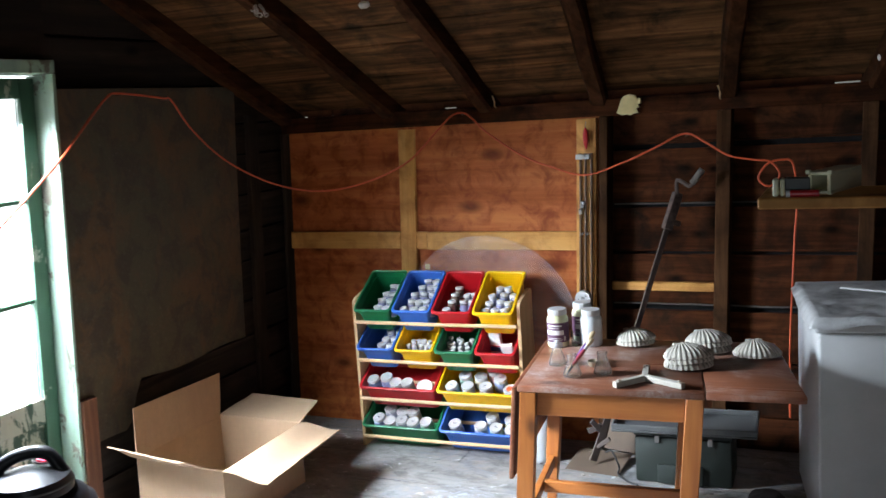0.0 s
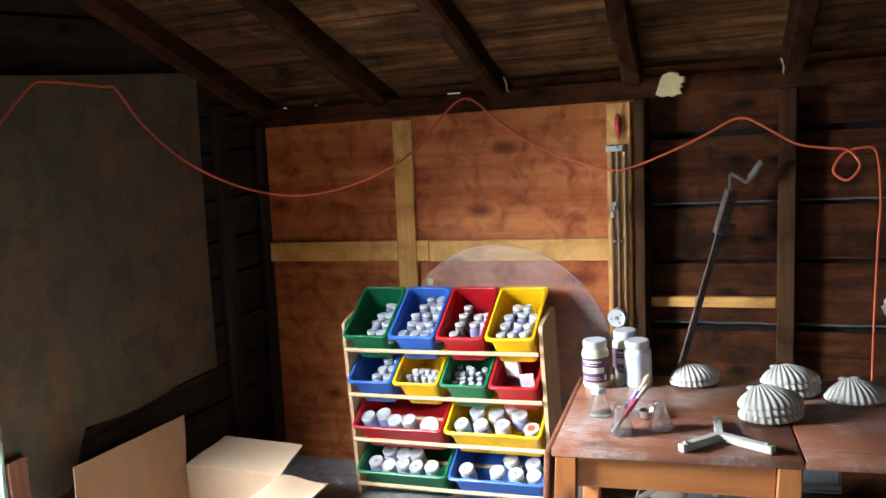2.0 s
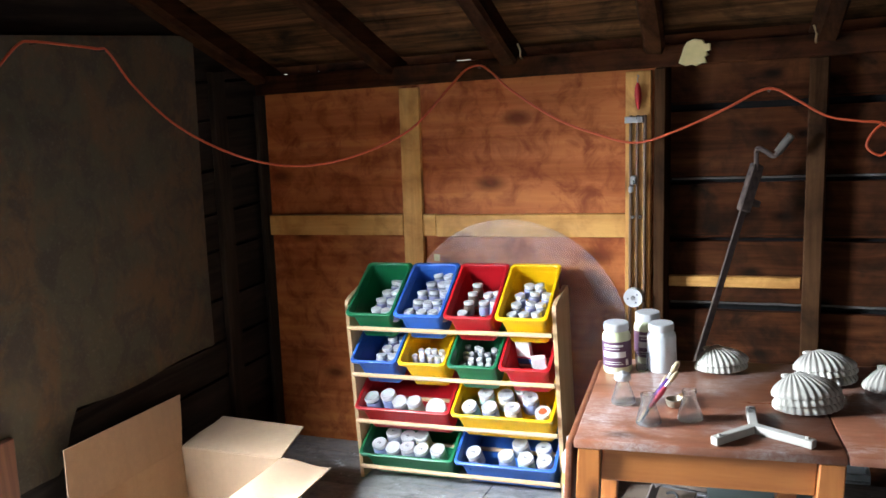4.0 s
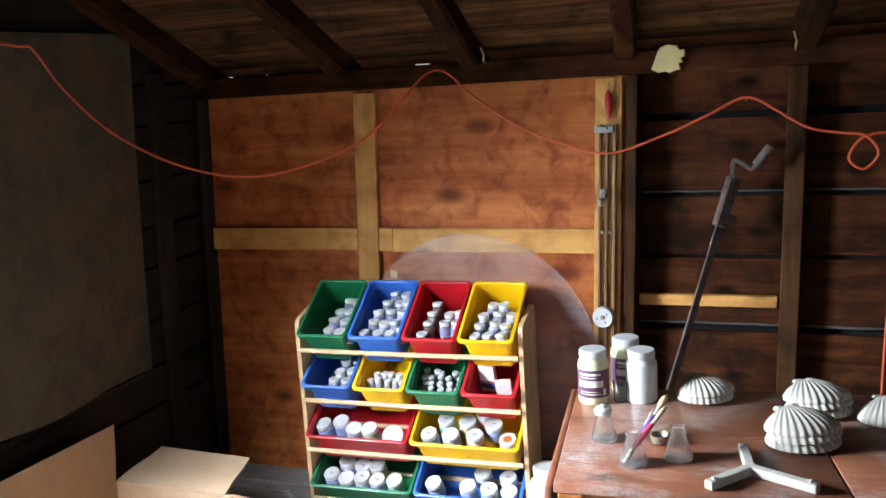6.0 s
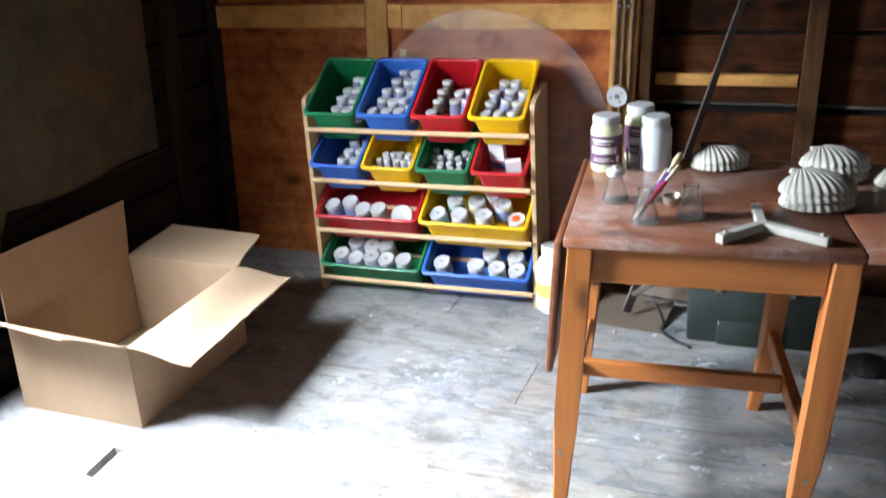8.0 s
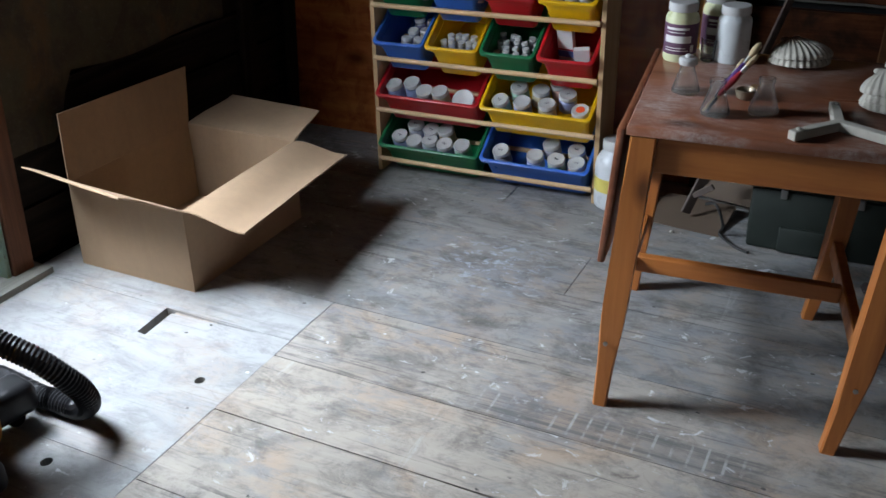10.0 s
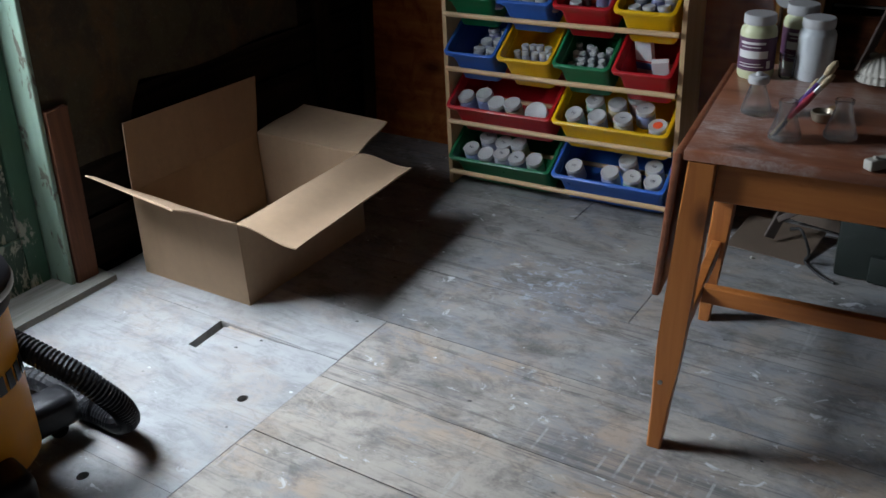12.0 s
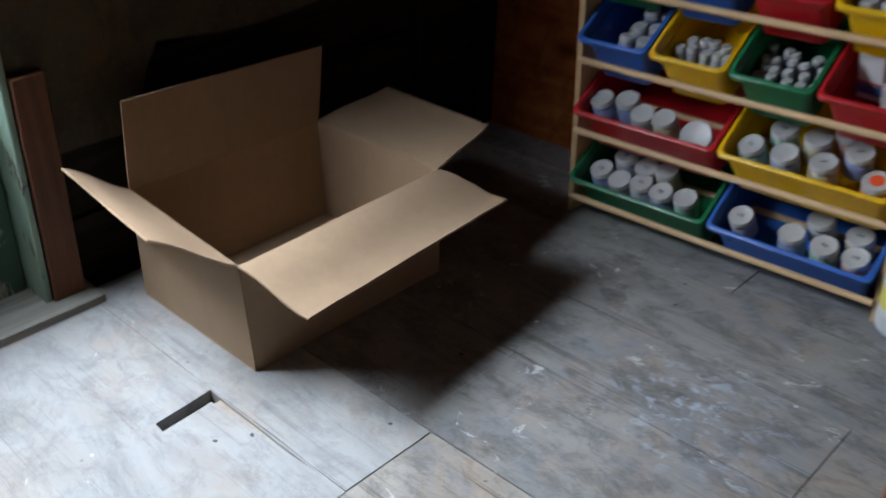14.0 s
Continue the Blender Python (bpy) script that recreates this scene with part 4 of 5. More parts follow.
def jar_thing(r, h, tint, label, mark=None, band=False, name="paint_jar"):
    """A squat jar with shoulder, ribbed screw lid, and a paper band or ink mark."""
    ob = thing(name, None, label, "jar", "jars in the bins")
    hl = h * 0.22
    part("body", lathe([(r * 0.90, 0), (r * 0.99, h * 0.04), (r * 0.99, h * 0.60), (r * 0.92, h * 0.67), (r * 0.76, h * 0.715), (r * 0.74, h - hl + 0.002)], 16), BODY_MAT[tint], ob, smooth=40)
    part("lid", lathe([(r * 0.97, h - hl), (r * 0.98, h - r * 0.10), (r * 0.90, h), (r * 0.86, h - 0.001), (r * 0.2, h - 0.001)], 16), M_LID, ob, smooth=40)
    if band:
        part("paper_band", lathe([(r * 1.0, h * 0.14), (r * 1.0, h * 0.60)], 16, cap=False), M_LABEL, ob, smooth=40)
        part("base_rim", lathe([(r * 1.0, 0.002), (r * 1.005, h * 0.10)], 16, cap=False), M_LID, ob, smooth=40)
    if mark == "dot":
        part("sticker", lathe([(r * 0.5, h), (r * 0.48, h + 0.0006)], 16), M_ORANGE, ob, "round orange sticker")
    elif mark:
        bm = bmesh.new()
        rnd = random.Random(mark)
        for k in range(3):
            x = (k - 1) * r * 0.2
            block(bm, x - 0.0007, x + 0.0007, -r * rnd.uniform(0.08, 0.22), r * rnd.uniform(0.05, 0.22), h - 0.0005, h + 0.0006, m=Matrix.Rotation(rnd.uniform(-0.5, 0.5), 4, "Z"))
        block(bm, -r * 0.22, r * 0.2, -0.0007, 0.0006, h - 0.0004, h + 0.0007)
        part("ink_mark", bm, M_INK, ob)
    return ob


FLOOR_Z = -0.1335


def in_bin(key, u, v, r, tilt=-18, side=0.0, lift=0.0, turn=0.0):
    s = abs(math.sin(radians(tilt)))
    return bins[key] @ Matrix.Translation((u, v, FLOOR_Z + r * s + lift)) @ Matrix.Rotation(radians(tilt), 4, "X") @ Matrix.Rotation(side, 4, "Y") @ Matrix.Rotation(turn, 4, "Z")


PROTO = {}


def place(kind, m, **kw):
    if kind not in PROTO:
        PROTO[kind] = jar_thing(**kw)
        PROTO[kind].matrix_world = m
    else:
        copy_thing(PROTO[kind], m)


rnd = random.Random(5)
SMALL = {
    (0, "green"): [(0.0, -0.098), (0.046, -0.10), (0.006, -0.058), (0.052, -0.058), (0.022, -0.018), (0.064, -0.016), (0.08, -0.095), (0.036, 0.026), (0.076, 0.028)],
    (0, "blue"): [(-0.058, -0.10), (-0.012, -0.10), (0.042, -0.10), (-0.046, -0.06), (0.0, -0.06), (0.05, -0.058), (-0.034, -0.02), (0.012, -0.018), (0.058, -0.016), (-0.012, 0.024), (0.076, -0.09), (0.034, 0.026), (0.07, 0.03), (0.012, 0.062), (0.058, 0.066)],
    (0, "red"): [(-0.052, -0.10), (0.03, -0.058), (0.072, -0.058), (0.045, -0.016), (0.078, -0.014)],
    (0, "yellow"): [(-0.052, -0.10), (-0.004, -0.10), (0.048, -0.10), (-0.056, -0.06), (0.0, -0.056), (0.054, -0.06), (-0.044, -0.018), (0.006, -0.014), (0.058, -0.016), (-0.024, 0.026), (0.03, 0.028)],
    (1, "blue"): [(0.0, -0.10), (0.05, -0.098), (0.02, -0.058), (0.068, -0.056), (0.03, -0.018), (0.072, -0.014)],
}
for key, spots in SMALL.items():
    for k, (u, v) in enumerate(spots):
        v = v * 1.22 + 0.012
        tint = ("white", "grey")[k % 2]
        place("small_" + tint, in_bin(key, u, v, 0.019, -27 + rnd.uniform(-9, 9), rnd.uniform(-0.16, 0.16), 0.040, rnd.uniform(0, 6)),
              r=0.0215, h=0.058, tint=tint, label="small white-lidded jar with a lilac paper band", band=True)
for u, v in ((-0.034, -0.062), (-0.030, -0.012), (-0.022, 0.036)):
    place("small_brown", in_bin((0, "red"), u, v, 0.019, -33, 0.0, 0.040), r=0.0215, h=0.058, tint="brown", label="small dark brown glaze jar in a red bin", band=False)
for u, v, s in ((0.004, -0.102, 1.0), (0.052, -0.104, -0.7)):
    place("small_white", in_bin((0, "red"), u, v, 0.019, -20, s, 0.012), r=0.0215, h=0.058, tint="white", label="")
for k in range(9):
    u, v = -0.062 + 0.031 * (k % 5) + 0.012 * (k // 5), -0.098 + 0.032 * (k // 5)
    place("vial", in_bin((1, "yellow"), u, v + 0.008, 0.012, -22 + rnd.uniform(-6, 6), rnd.uniform(-0.15, 0.15), 0.02), r=0.0135, h=0.068, tint="white", label="tiny white screw-cap vial", name="vial")
for k in range(20):
    u, v = -0.068 + 0.034 * (k % 5) + rnd.uniform(-0.006, 0.006), -0.105 + 0.028 * (k // 5) + rnd.uniform(-0.004, 0.004)
    place("grey_vial", in_bin((1, "green"), u, v + 0.008, 0.012, -20 + rnd.uniform(-10, 10), rnd.uniform(-0.25, 0.25), 0.02), r=0.0125, h=0.050, tint="grey", label="tiny white-capped vial with a grey body", name="vial")
LARGE = {
    (2, "red"): [(-0.165, -0.088, "blue"), (-0.10, -0.066, "blue"), (-0.04, -0.092, "white"), (0.03, -0.092, "cream")],
    (2, "yellow"): [(-0.15, -0.092, "green"), (-0.07, -0.095, "blue"), (0.025, -0.098, "cream"), (-0.10, -0.030, "green"), (-0.02, -0.034, "cream"), (0.085, -0.040, "blue"), (0.045, 0.012, "pink")],
    (3, "green"): [(-0.15, -0.090, "blue"), (-0.083, -0.098, "white"), (-0.018, -0.098, "white"), (0.048, -0.100, "blue"), (0.115, -0.092, "green"), (-0.105, -0.034, "white"), (-0.035, -0.036, "blue"), (0.032, -0.038, "cream")],
    (3, "blue"): [(-0.15, -0.085, "white"), (-0.015, -0.095, "blue"), (0.068, -0.098, "green"), (0.152, -0.100, "pink"), (0.035, -0.034, "white"), (0.135, -0.044, "cream")],
}
for key, spots in LARGE.items():
    for k, (u, v, tint) in enumerate(spots):
        mark = (k % 3 + 1) if key != (2, "red") and k % 3 != 1 else None
        place(f"large_{tint}_{mark}", in_bin(key, u, v + 0.010, 0.028, -8 + rnd.uniform(-6, 6), rnd.uniform(-0.08, 0.08), 0.034, rnd.uniform(-0.6, 0.6) if mark else 0),
              r=0.034, h=0.072, tint=tint, mark=mark, label=f"white-lidded glaze jar with {tint} contents in a large bin")
place("large_dot", in_bin((2, "yellow"), 0.155, -0.092, 0.028, -7, 0, 0.034), r=0.034, h=0.072, tint="pink", mark="dot", label="white-lidded glaze jar with an orange sticker")
tub = thing("round_tub", in_bin((2, "red"), 0.125, -0.075, 0.03, 20, 0.1, 0.03), "wide white plastic tub lying in a red bin", "tub")
part("tub_body", lathe([(0.036, 0), (0.040, 0.05)], 24), BODY_MAT["white"], tub, smooth=40)
part("tub_lid", lathe([(0.043, 0.05), (0.043, 0.060), (0.040, 0.063), (0.036, 0.061)], 24), M_LID, tub, smooth=40)
M_PACK = plain("white_carton", (0.75, 0.75, 0.74), 0.5, vary=0.04)
M_PACK_BLUE = plain("blue_print", (0.06, 0.17, 0.45), 0.5)
M_PACK_RED = plain("red_print", (0.45, 0.03, 0.05), 0.5)
for u, v, a, b, rz in ((-0.040, -0.02, 0.060, 0.135, -6), (0.034, -0.080, 0.056, 0.105, 14)):
    pk = thing("small_carton", bins[(1, "red")] @ Matrix.Translation((u, v, FLOOR_Z + 0.002)) @ Matrix.Rotation(radians(-12), 4, "X") @ Matrix.Rotation(radians(rz), 4, "Z"), "small white printed carton standing in a red bin", "carton")
    part("carton_body", boxed(-a / 2, a / 2, -0.012, 0.012, 0, b, 0.001), M_PACK, pk)
    part("printed_band", boxed(-a / 2 - 0.0004, a / 2 + 0.0004, -0.0125, 0.0125, b * 0.12, b * 0.32), M_PACK_BLUE, pk)
    part("printed_strip", boxed(-a / 2 - 0.0005, a / 2 + 0.0005, -0.0126, 0.0126, b * 0.33, b * 0.38), M_PACK_RED, pk)

# ---- on the back wall ----
# round clear sheet leaning behind the rack
mt, nt, nodes, links, bsdf = material("hazy_clear_plastic")
bsdf.inputs["Base Color"].default_value = (0.62, 0.60, 0.62, 1)
bsdf.inputs["Roughness"].default_value = 0.25
dust = noise_tex(nt, coords(nt, (1, 1, 1)), 7, 6, 0.65, 0.6)
links.new(ramp(nt, dust, [(0.35, (0.05,) * 3), (0.62, (0.12,) * 3), (0.80, (0.4,) * 3)]), bsdf.inputs["Alpha"])
disc = part("acrylic_disc", lathe([(0.482, 0), (0.488, 0.002), (0.488, 0.006), (0.482, 0.008)], 96, m=pose(0.615, 0.803, 0.578, 91.8, 0, 0)), mt, smooth=30)
tagged(disc, "large round hazy clear plastic sheet leaning on plywood", "plastic sheet")

M_CORD = plain("orange_cord", (0.50, 0.072, 0.020), 0.5, vary=0.06)
cord_points = [(-0.50, -1.60, 1.17), (-0.52, -1.25, 1.32), (-0.53, -1.105, 1.408), (-0.54, -0.935, 1.517), (-0.548, -0.775, 1.627), (-0.552, -0.595, 1.778), (-0.553, -0.48, 1.866), (-0.553, -0.42, 1.876), (-0.553, -0.31, 1.868), (-0.555, -0.14, 1.851), (-0.555, -0.08, 1.838),
               (-0.525, 0.003, 1.702), (-0.413, 0.09, 1.543), (-0.252, 0.215, 1.417), (-0.081, 0.348, 1.357), (0.099, 0.488, 1.374), (0.286, 0.634, 1.460), (0.423, 0.735, 1.612), (0.48, 0.79, 1.678), (0.53, 0.818, 1.690), (0.58, 0.816, 1.660),
               (0.655, 0.81, 1.589), (0.829, 0.81, 1.469), (0.987, 0.81, 1.401), (1.156, 0.81, 1.357), (1.338, 0.81, 1.408), (1.501, 0.81, 1.476), (1.60, 0.82, 1.525), (1.66, 0.82, 1.528), (1.732, 0.815, 1.485), (1.83, 0.81, 1.425), (1.932, 0.80, 1.404),
               (2.005, 0.80, 1.392), (2.045, 0.795, 1.335), (2.003, 0.79, 1.284), (1.956, 0.79, 1.319), (1.99, 0.80, 1.380), (2.052, 0.81, 1.398), (2.10, 0.82, 1.375), (2.112, 0.84, 1.20), (2.10, 0.85, 1.02), (2.078, 0.85, 0.565), (2.075, 0.84, 0.20)]
cord = part("extension_cord", tube(spline(cord_points, 7), 0.0048, 8), M_CORD, smooth=60)
tagged(cord, "long orange extension cord draped along the walls", "cord")
M_NAIL = plain("rusty_nail", (0.10, 0.075, 0.06), 0.6, 0.7)
for p in ((0.53, 0.875, 1.683), (1.63, 0.93, 1.522), (-0.615, -0.40, 1.870), (-0.615, -0.10, 1.842)):
    axis = Matrix.Rotation(radians(90), 4, "X") if p[1] > 0.5 else Matrix.Rotation(radians(90), 4, "Y")
    nb = part("nail", lathe([(0.0025, 0), (0.0025, 0.06), (0.006, 0.061), (0.006, 0.063)], 8, m=Matrix.Translation(p) @ axis), M_NAIL)
    tagged(nb, "rusty nail holding up the orange cord", "nail", "nails in the walls")

tape = part("tape_scrap", boxed(-0.014, 0.014, -0.0012, 0.0, -0.015, 0.015, m=pose(0.283, 0.800, 0.898, 1.8, 4, 0)), plain("yellowed_tape", (0.55, 0.42, 0.18), 0.4))
tagged(tape, "scrap of yellowed tape on the clear sheet", "tape")

# rod holder board
holder = thing("rod_holder", None, "pale pine board holding three dark rods upright", "rod holder")
part("backboard", boxed(1.094, 1.192, 0.822, 0.846, 0.45, 1.625, 0.003), M_PINE_V, holder, leaning=True)
M_ROD = wood("dark_rod", (0.06, 0.03, 0.015), (0.12, 0.06, 0.03), (0.16, 0.09, 0.05), "z", 1.0, 0.4, knots=False)
for x in (1.117, 1.143, 1.172):
    p = [lean(Vector((x, 0.812, z))) for z in (0.60, 1.0, 1.46)]
    part("rod", tube(p, 0.006, 8), M_ROD, holder, smooth=60)
M_ALU = plain("bright_metal", (0.62, 0.62, 0.60), 0.3, 0.9)
part("clip_plate", boxed(1.096, 1.166, 0.798, 0.820, 1.432, 1.456, 0.002), M_ALU, holder, leaning=True)
part("clip", boxed(1.120, 1.140, 0.796, 0.818, 1.195, 1.230, 0.003), M_ALU, holder, leaning=True)
part("clip", boxed(1.112, 1.128, 0.798, 0.818, 1.165, 1.192, 0.003), M_ALU, holder, leaning=True)
for x in (1.122, 1.150):
    part("pin", boxed(x, x + 0.010, 0.800, 0.818, 1.064, 1.074, 0.001), M_ALU, holder, leaning=True)
reel = thing("line_reel", pose(1.126, 0.788, 0.752, 90, 0, 0), "round white reel hung on the rod holder", "reel")
part("spool", lathe([(0.036, -0.022), (0.038, -0.020), (0.038, 0.008), (0.036, 0.010), (0.030, 0.008), (0.010, 0.008)], 28), M_LID, reel, smooth=35)
part("hub", lathe([(0.009, 0.008), (0.008, 0.014)], 14), M_STEEL, reel)
for a in (40, 190, 300):
    part("reel_hole", lathe([(0.004, 0.009), (0.004, 0.0098)], 10, m=Matrix.Translation((0.021 * math.cos(radians(a)), 0.021 * math.sin(radians(a)), 0))), M_INK, reel)
lure = thing("red_lure", pose(1.164, 0.822, 1.535), "red fishing lure hung on a hook", "lure")
part("lure_body", lathe([(0.003, -0.055), (0.011, -0.03), (0.014, 0.0), (0.011, 0.03), (0.004, 0.048)], 14), plain("red_enamel", (0.42, 0.015, 0.02), 0.3), lure, smooth=50)
part("hook_wire", tube([(0, 0, 0.046), (0, 0, 0.062), (0.006, 0, 0.07), (0.0, 0, 0.076)], 0.002, 6), M_STEEL, lure)

# long iron tool leaning on the boards
iron = thing("iron_jack_handle", None, "long rusty iron lever tool leaning on the boards", "tool")
M_RUST = plain("dark_rusty_iron", (0.092, 0.068, 0.058), 0.85, 0.0, vary=0.4, scale=40, bump=0.2, spec=0.12)
p0, p1 = Vector((1.345, 0.60, 0.40)), Vector((1.585, 0.835, 1.24))
bm = bmesh.new()
d = (p1 - p0)
bar = Matrix.Translation((p0 + p1) / 2) @ d.to_track_quat("Z", "Y").to_matrix().to_4x4()
block(bm, -0.005, 0.005, -0.014, 0.014, -d.length / 2, d.length / 2, 0.002, m=bar)
part("bar", bm, M_RUST, iron)
bm = bmesh.new()
block(bm, -0.014, 0.014, -0.025, 0.025, d.length / 2 - 0.16, d.length / 2 + 0.02, 0.005, m=bar)
part("ratchet_block", bm, M_RUST, iron)
bm = bmesh.new()
block(bm, -0.012, 0.012, -0.06, -0.02, d.length / 2 - 0.13, d.length / 2 - 0.105, 0.004, m=bar)
part("jaw", bm, M_RUST, iron)
part("crank_arm", tube(spline([(1.588, 0.83, 1.24), (1.592, 0.815, 1.315), (1.62, 0.80, 1.312), (1.652, 0.795, 1.292), (1.675, 0.795, 1.315)], 5), 0.009, 8), M_RUST, iron, smooth=60)
part("crank_grip", tube([(1.665, 0.793, 1.305), (1.690, 0.793, 1.338), (1.712, 0.793, 1.366)], 0.015, 10), wood("worn_grip", (0.055, 0.045, 0.036), (0.095, 0.08, 0.064), (0.14, 0.12, 0.10), "z", 2.0, 0.6, knots=False), iron, "worn grey wooden grip", smooth=50)

# fish ornament on the top plate
bm = bmesh.new()
outline = [(-0.057, -0.031), (-0.046, -0.003), (-0.036, 0.026), (-0.025, 0.044), (0.003, 0.053), (0.034, 0.047), (0.042, 0.032), (0.060, 0.032), (0.061, 0.008), (0.045, 0.004), (0.054, -0.010), (0.038, -0.014), (0.047, -0.037), (0.028, -0.038), (0.007, -0.047), (-0.008, -0.040), (-0.032, -0.044)]
lo = [bm.verts.new((x, 0.006, z)) for x, z in outline]
hi = [bm.verts.new((x * 0.95, -0.006, z * 0.95)) for x, z in outline]
for k in range(len(outline)):
    j = (k + 1) % len(outline)
    bm.faces.new((lo[k], lo[j], hi[j], hi[k]))
bm.faces.new(lo)
bm.faces.new(hi[::-1])
fish = part("fish_ornament", bm, plain("pale_yellow_paint", (0.70, 0.58, 0.27), 0.5, vary=0.12), m=pose(1.372, 0.835, 1.675))
tagged(fish, "pale yellow flat fish ornament on the top plate", "ornament")
# hooks and knobs under the roof
M_CERAMIC = plain("white_ceramic", (0.72, 0.71, 0.68), 0.25, vary=0.05)
for x, z in ((0.70, 1.735), (1.79, 1.712)):
    hk = part("cup_hook", tube([(x, 0.85, z - 0.03), (x, 0.83, z - 0.02), (x + 0.004, 0.825, z), (x - 0.006, 0.823, z + 0.03)], 0.004, 8), plain("brass_hook", (0.60, 0.45, 0.25), 0.35, 0.8))
    tagged(hk, "small brass hook on the top plate", "hook", "hooks on the plate")
ins = part("insulator_ring", lathe([(0.010, 0), (0.020, 0.004), (0.024, 0.012), (0.022, 0.022), (0.014, 0.026), (0.011, 0.022)], 20, m=pose(0.499, -0.077, 2.179, 200, 0, 0)), M_CERAMIC, smooth=40)
tagged(ins, "white ceramic knob under the roof boards", "knob", "ceramic knobs")
copy_thing(ins, Matrix.Translation((1.958, 0.749, -0.356)))
ch = thing("chain_bundle", pose(0.102, -0.264, 2.169), "bundle of bright chain hung under a rafter", "chain")
for k in range(9):
    rr = random.Random(k)
    ctr = Vector((rr.uniform(-0.02, 0.03), rr.uniform(-0.02, 0.02), rr.uniform(-0.02, 0.025)))
    ax = Euler((rr.uniform(0, 3), rr.uniform(0, 3), rr.uniform(0, 3))).to_matrix()
    part("link", tube([ctr + ax @ Vector((0.014 * math.cos(a * 0.7), 0.009 * math.sin(a * 0.7), 0)) for a in range(10)], 0.0025, 6), M_ALU, ch)

# ---- on the table ----
def on_table(x, y, rz=0.0, z=0.7505):
    return pose(x, y, z, 0, 0, rz)


M_GLAZE = plain("pale_green_glaze", (0.60, 0.62, 0.38), 0.3, vary=0.05)
M_PURPLE = plain("purple_label", (0.11, 0.045, 0.09), 0.5, vary=0.15)
M_PAPER = plain("white_label", (0.72, 0.71, 0.68), 0.6, vary=0.05)


def glaze_bottle(m, body, labelled, label, h=0.158, r=0.043):
    ob = thing("glaze_bottle", m, label, "bottle")
    part("bottle_body", lathe([(r * 0.93, 0), (r, 0.006), (r, h * 0.72), (r * 0.94, h * 0.78), (r * 0.78, h * 0.83), (r * 0.76, h * 0.86)], 28), body, ob, smooth=40)
    part("cap", lathe([(r * 0.86, h * 0.85), (r * 0.88, h * 0.87), (r * 0.87, h * 0.985), (r * 0.82, h), (r * 0.2, h)], 28), M_LID, ob, smooth=40)
    if labelled:
        lb = part("wrap_label", lathe([(r * 1.006, h * 0.14), (r * 1.006, h * 0.66)], 28, cap=False), M_PURPLE, ob, "purple printed label", smooth=40)

        def patch(name, z0, z1, a0, a1, mat, k=1.012):
            bm = bmesh.new()
            ring0, ring1 = [], []
            for j in range(9):
                a = radians(a0 + (a1 - a0) * j / 8)
                ring0.append(bm.verts.new((k * r * math.cos(a), k * r * math.sin(a), z0)))
                ring1.append(bm.verts.new((k * r * math.cos(a), k * r * math.sin(a), z1)))
            for j in range(8):
                bm.faces.new((ring0[j], ring0[j + 1], ring1[j + 1], ring1[j]))
            part(name, bm, mat, lb, smooth=60)
        patch("white_field", h * 0.34, h * 0.46, -150, -50, M_PAPER)
        patch("text_bar", h * 0.56, h * 0.60, -145, -60, M_PAPER)
        patch("text_bar", h * 0.51, h * 0.525, -140, -75, M_PAPER)
        patch("text_bar", h * 0.20, h * 0.215, -145, -60, M_PAPER)
        patch("text_bar", h * 0.245, h * 0.258, -145, -70, M_PAPER)
        patch("bar_code", h * 0.18, h * 0.30, -52, -38, M_PAPER)
    return ob


glaze_bottle(on_table(1.272, -0.078, 10), M_GLAZE, True, "pale green glaze jar with purple label and white cap", 0.152)
glaze_bottle(on_table(1.345, 0.028, 30), M_GLAZE, True, "pale green glaze jar with purple label behind another")
glaze_bottle(on_table(1.400, -0.045, 0), plain("milky_plastic", (0.54, 0.57, 0.58), 0.3, vary=0.05), False, "plain milky white plastic jar with white cap", 0.146)
sj = part("shot_glass", lathe([(0.014, 0), (0.018, 0.004), (0.021, 0.06), (0.019, 0.06), (0.015, 0.008)], 18, m=on_table(1.345, -0.072)), glass_mat("grey_glass", (0.75, 0.8, 0.85)), smooth=40)
tagged(sj, "small clear glass among the glaze jars", "glass")

M_FLASK, nt, nodes, links, bsdf = material("flask_glass")
bsdf.inputs["Base Color"].default_value = (0.96, 0.98, 0.98, 1)
bsdf.inputs["Roughness"].default_value = 0.03
bsdf.inputs["Specular IOR Level"].default_value = 0.9
wear = noise_tex(nt, coords(nt, (9, 9, 2)), 6, 4, 0.6)
links.new(ramp(nt, wear, [(0.35, (0.70,) * 3), (0.65, (0.85,) * 3)]), bsdf.inputs["Alpha"])
bsdf.inputs["Transmission Weight"].default_value = 0.96
bsdf.inputs["IOR"].default_value = 1.36


def flask(m, label):
    ob = thing("conical_flask", m, label, "flask", "flasks on the table")
    out = [(0.030, 0.0), (0.0335, 0.003), (0.033, 0.010), (0.018, 0.056), (0.0165, 0.064), (0.0165, 0.070), (0.019, 0.072), (0.019, 0.080), (0.0165, 0.081)]
    ins_ = [(0.0145, 0.080), (0.0145, 0.060), (0.0165, 0.054), (0.0305, 0.011), (0.029, 0.006)]
    part("flask_glass", lathe(out + ins_, 20), M_FLASK, ob, smooth=50)
    return ob


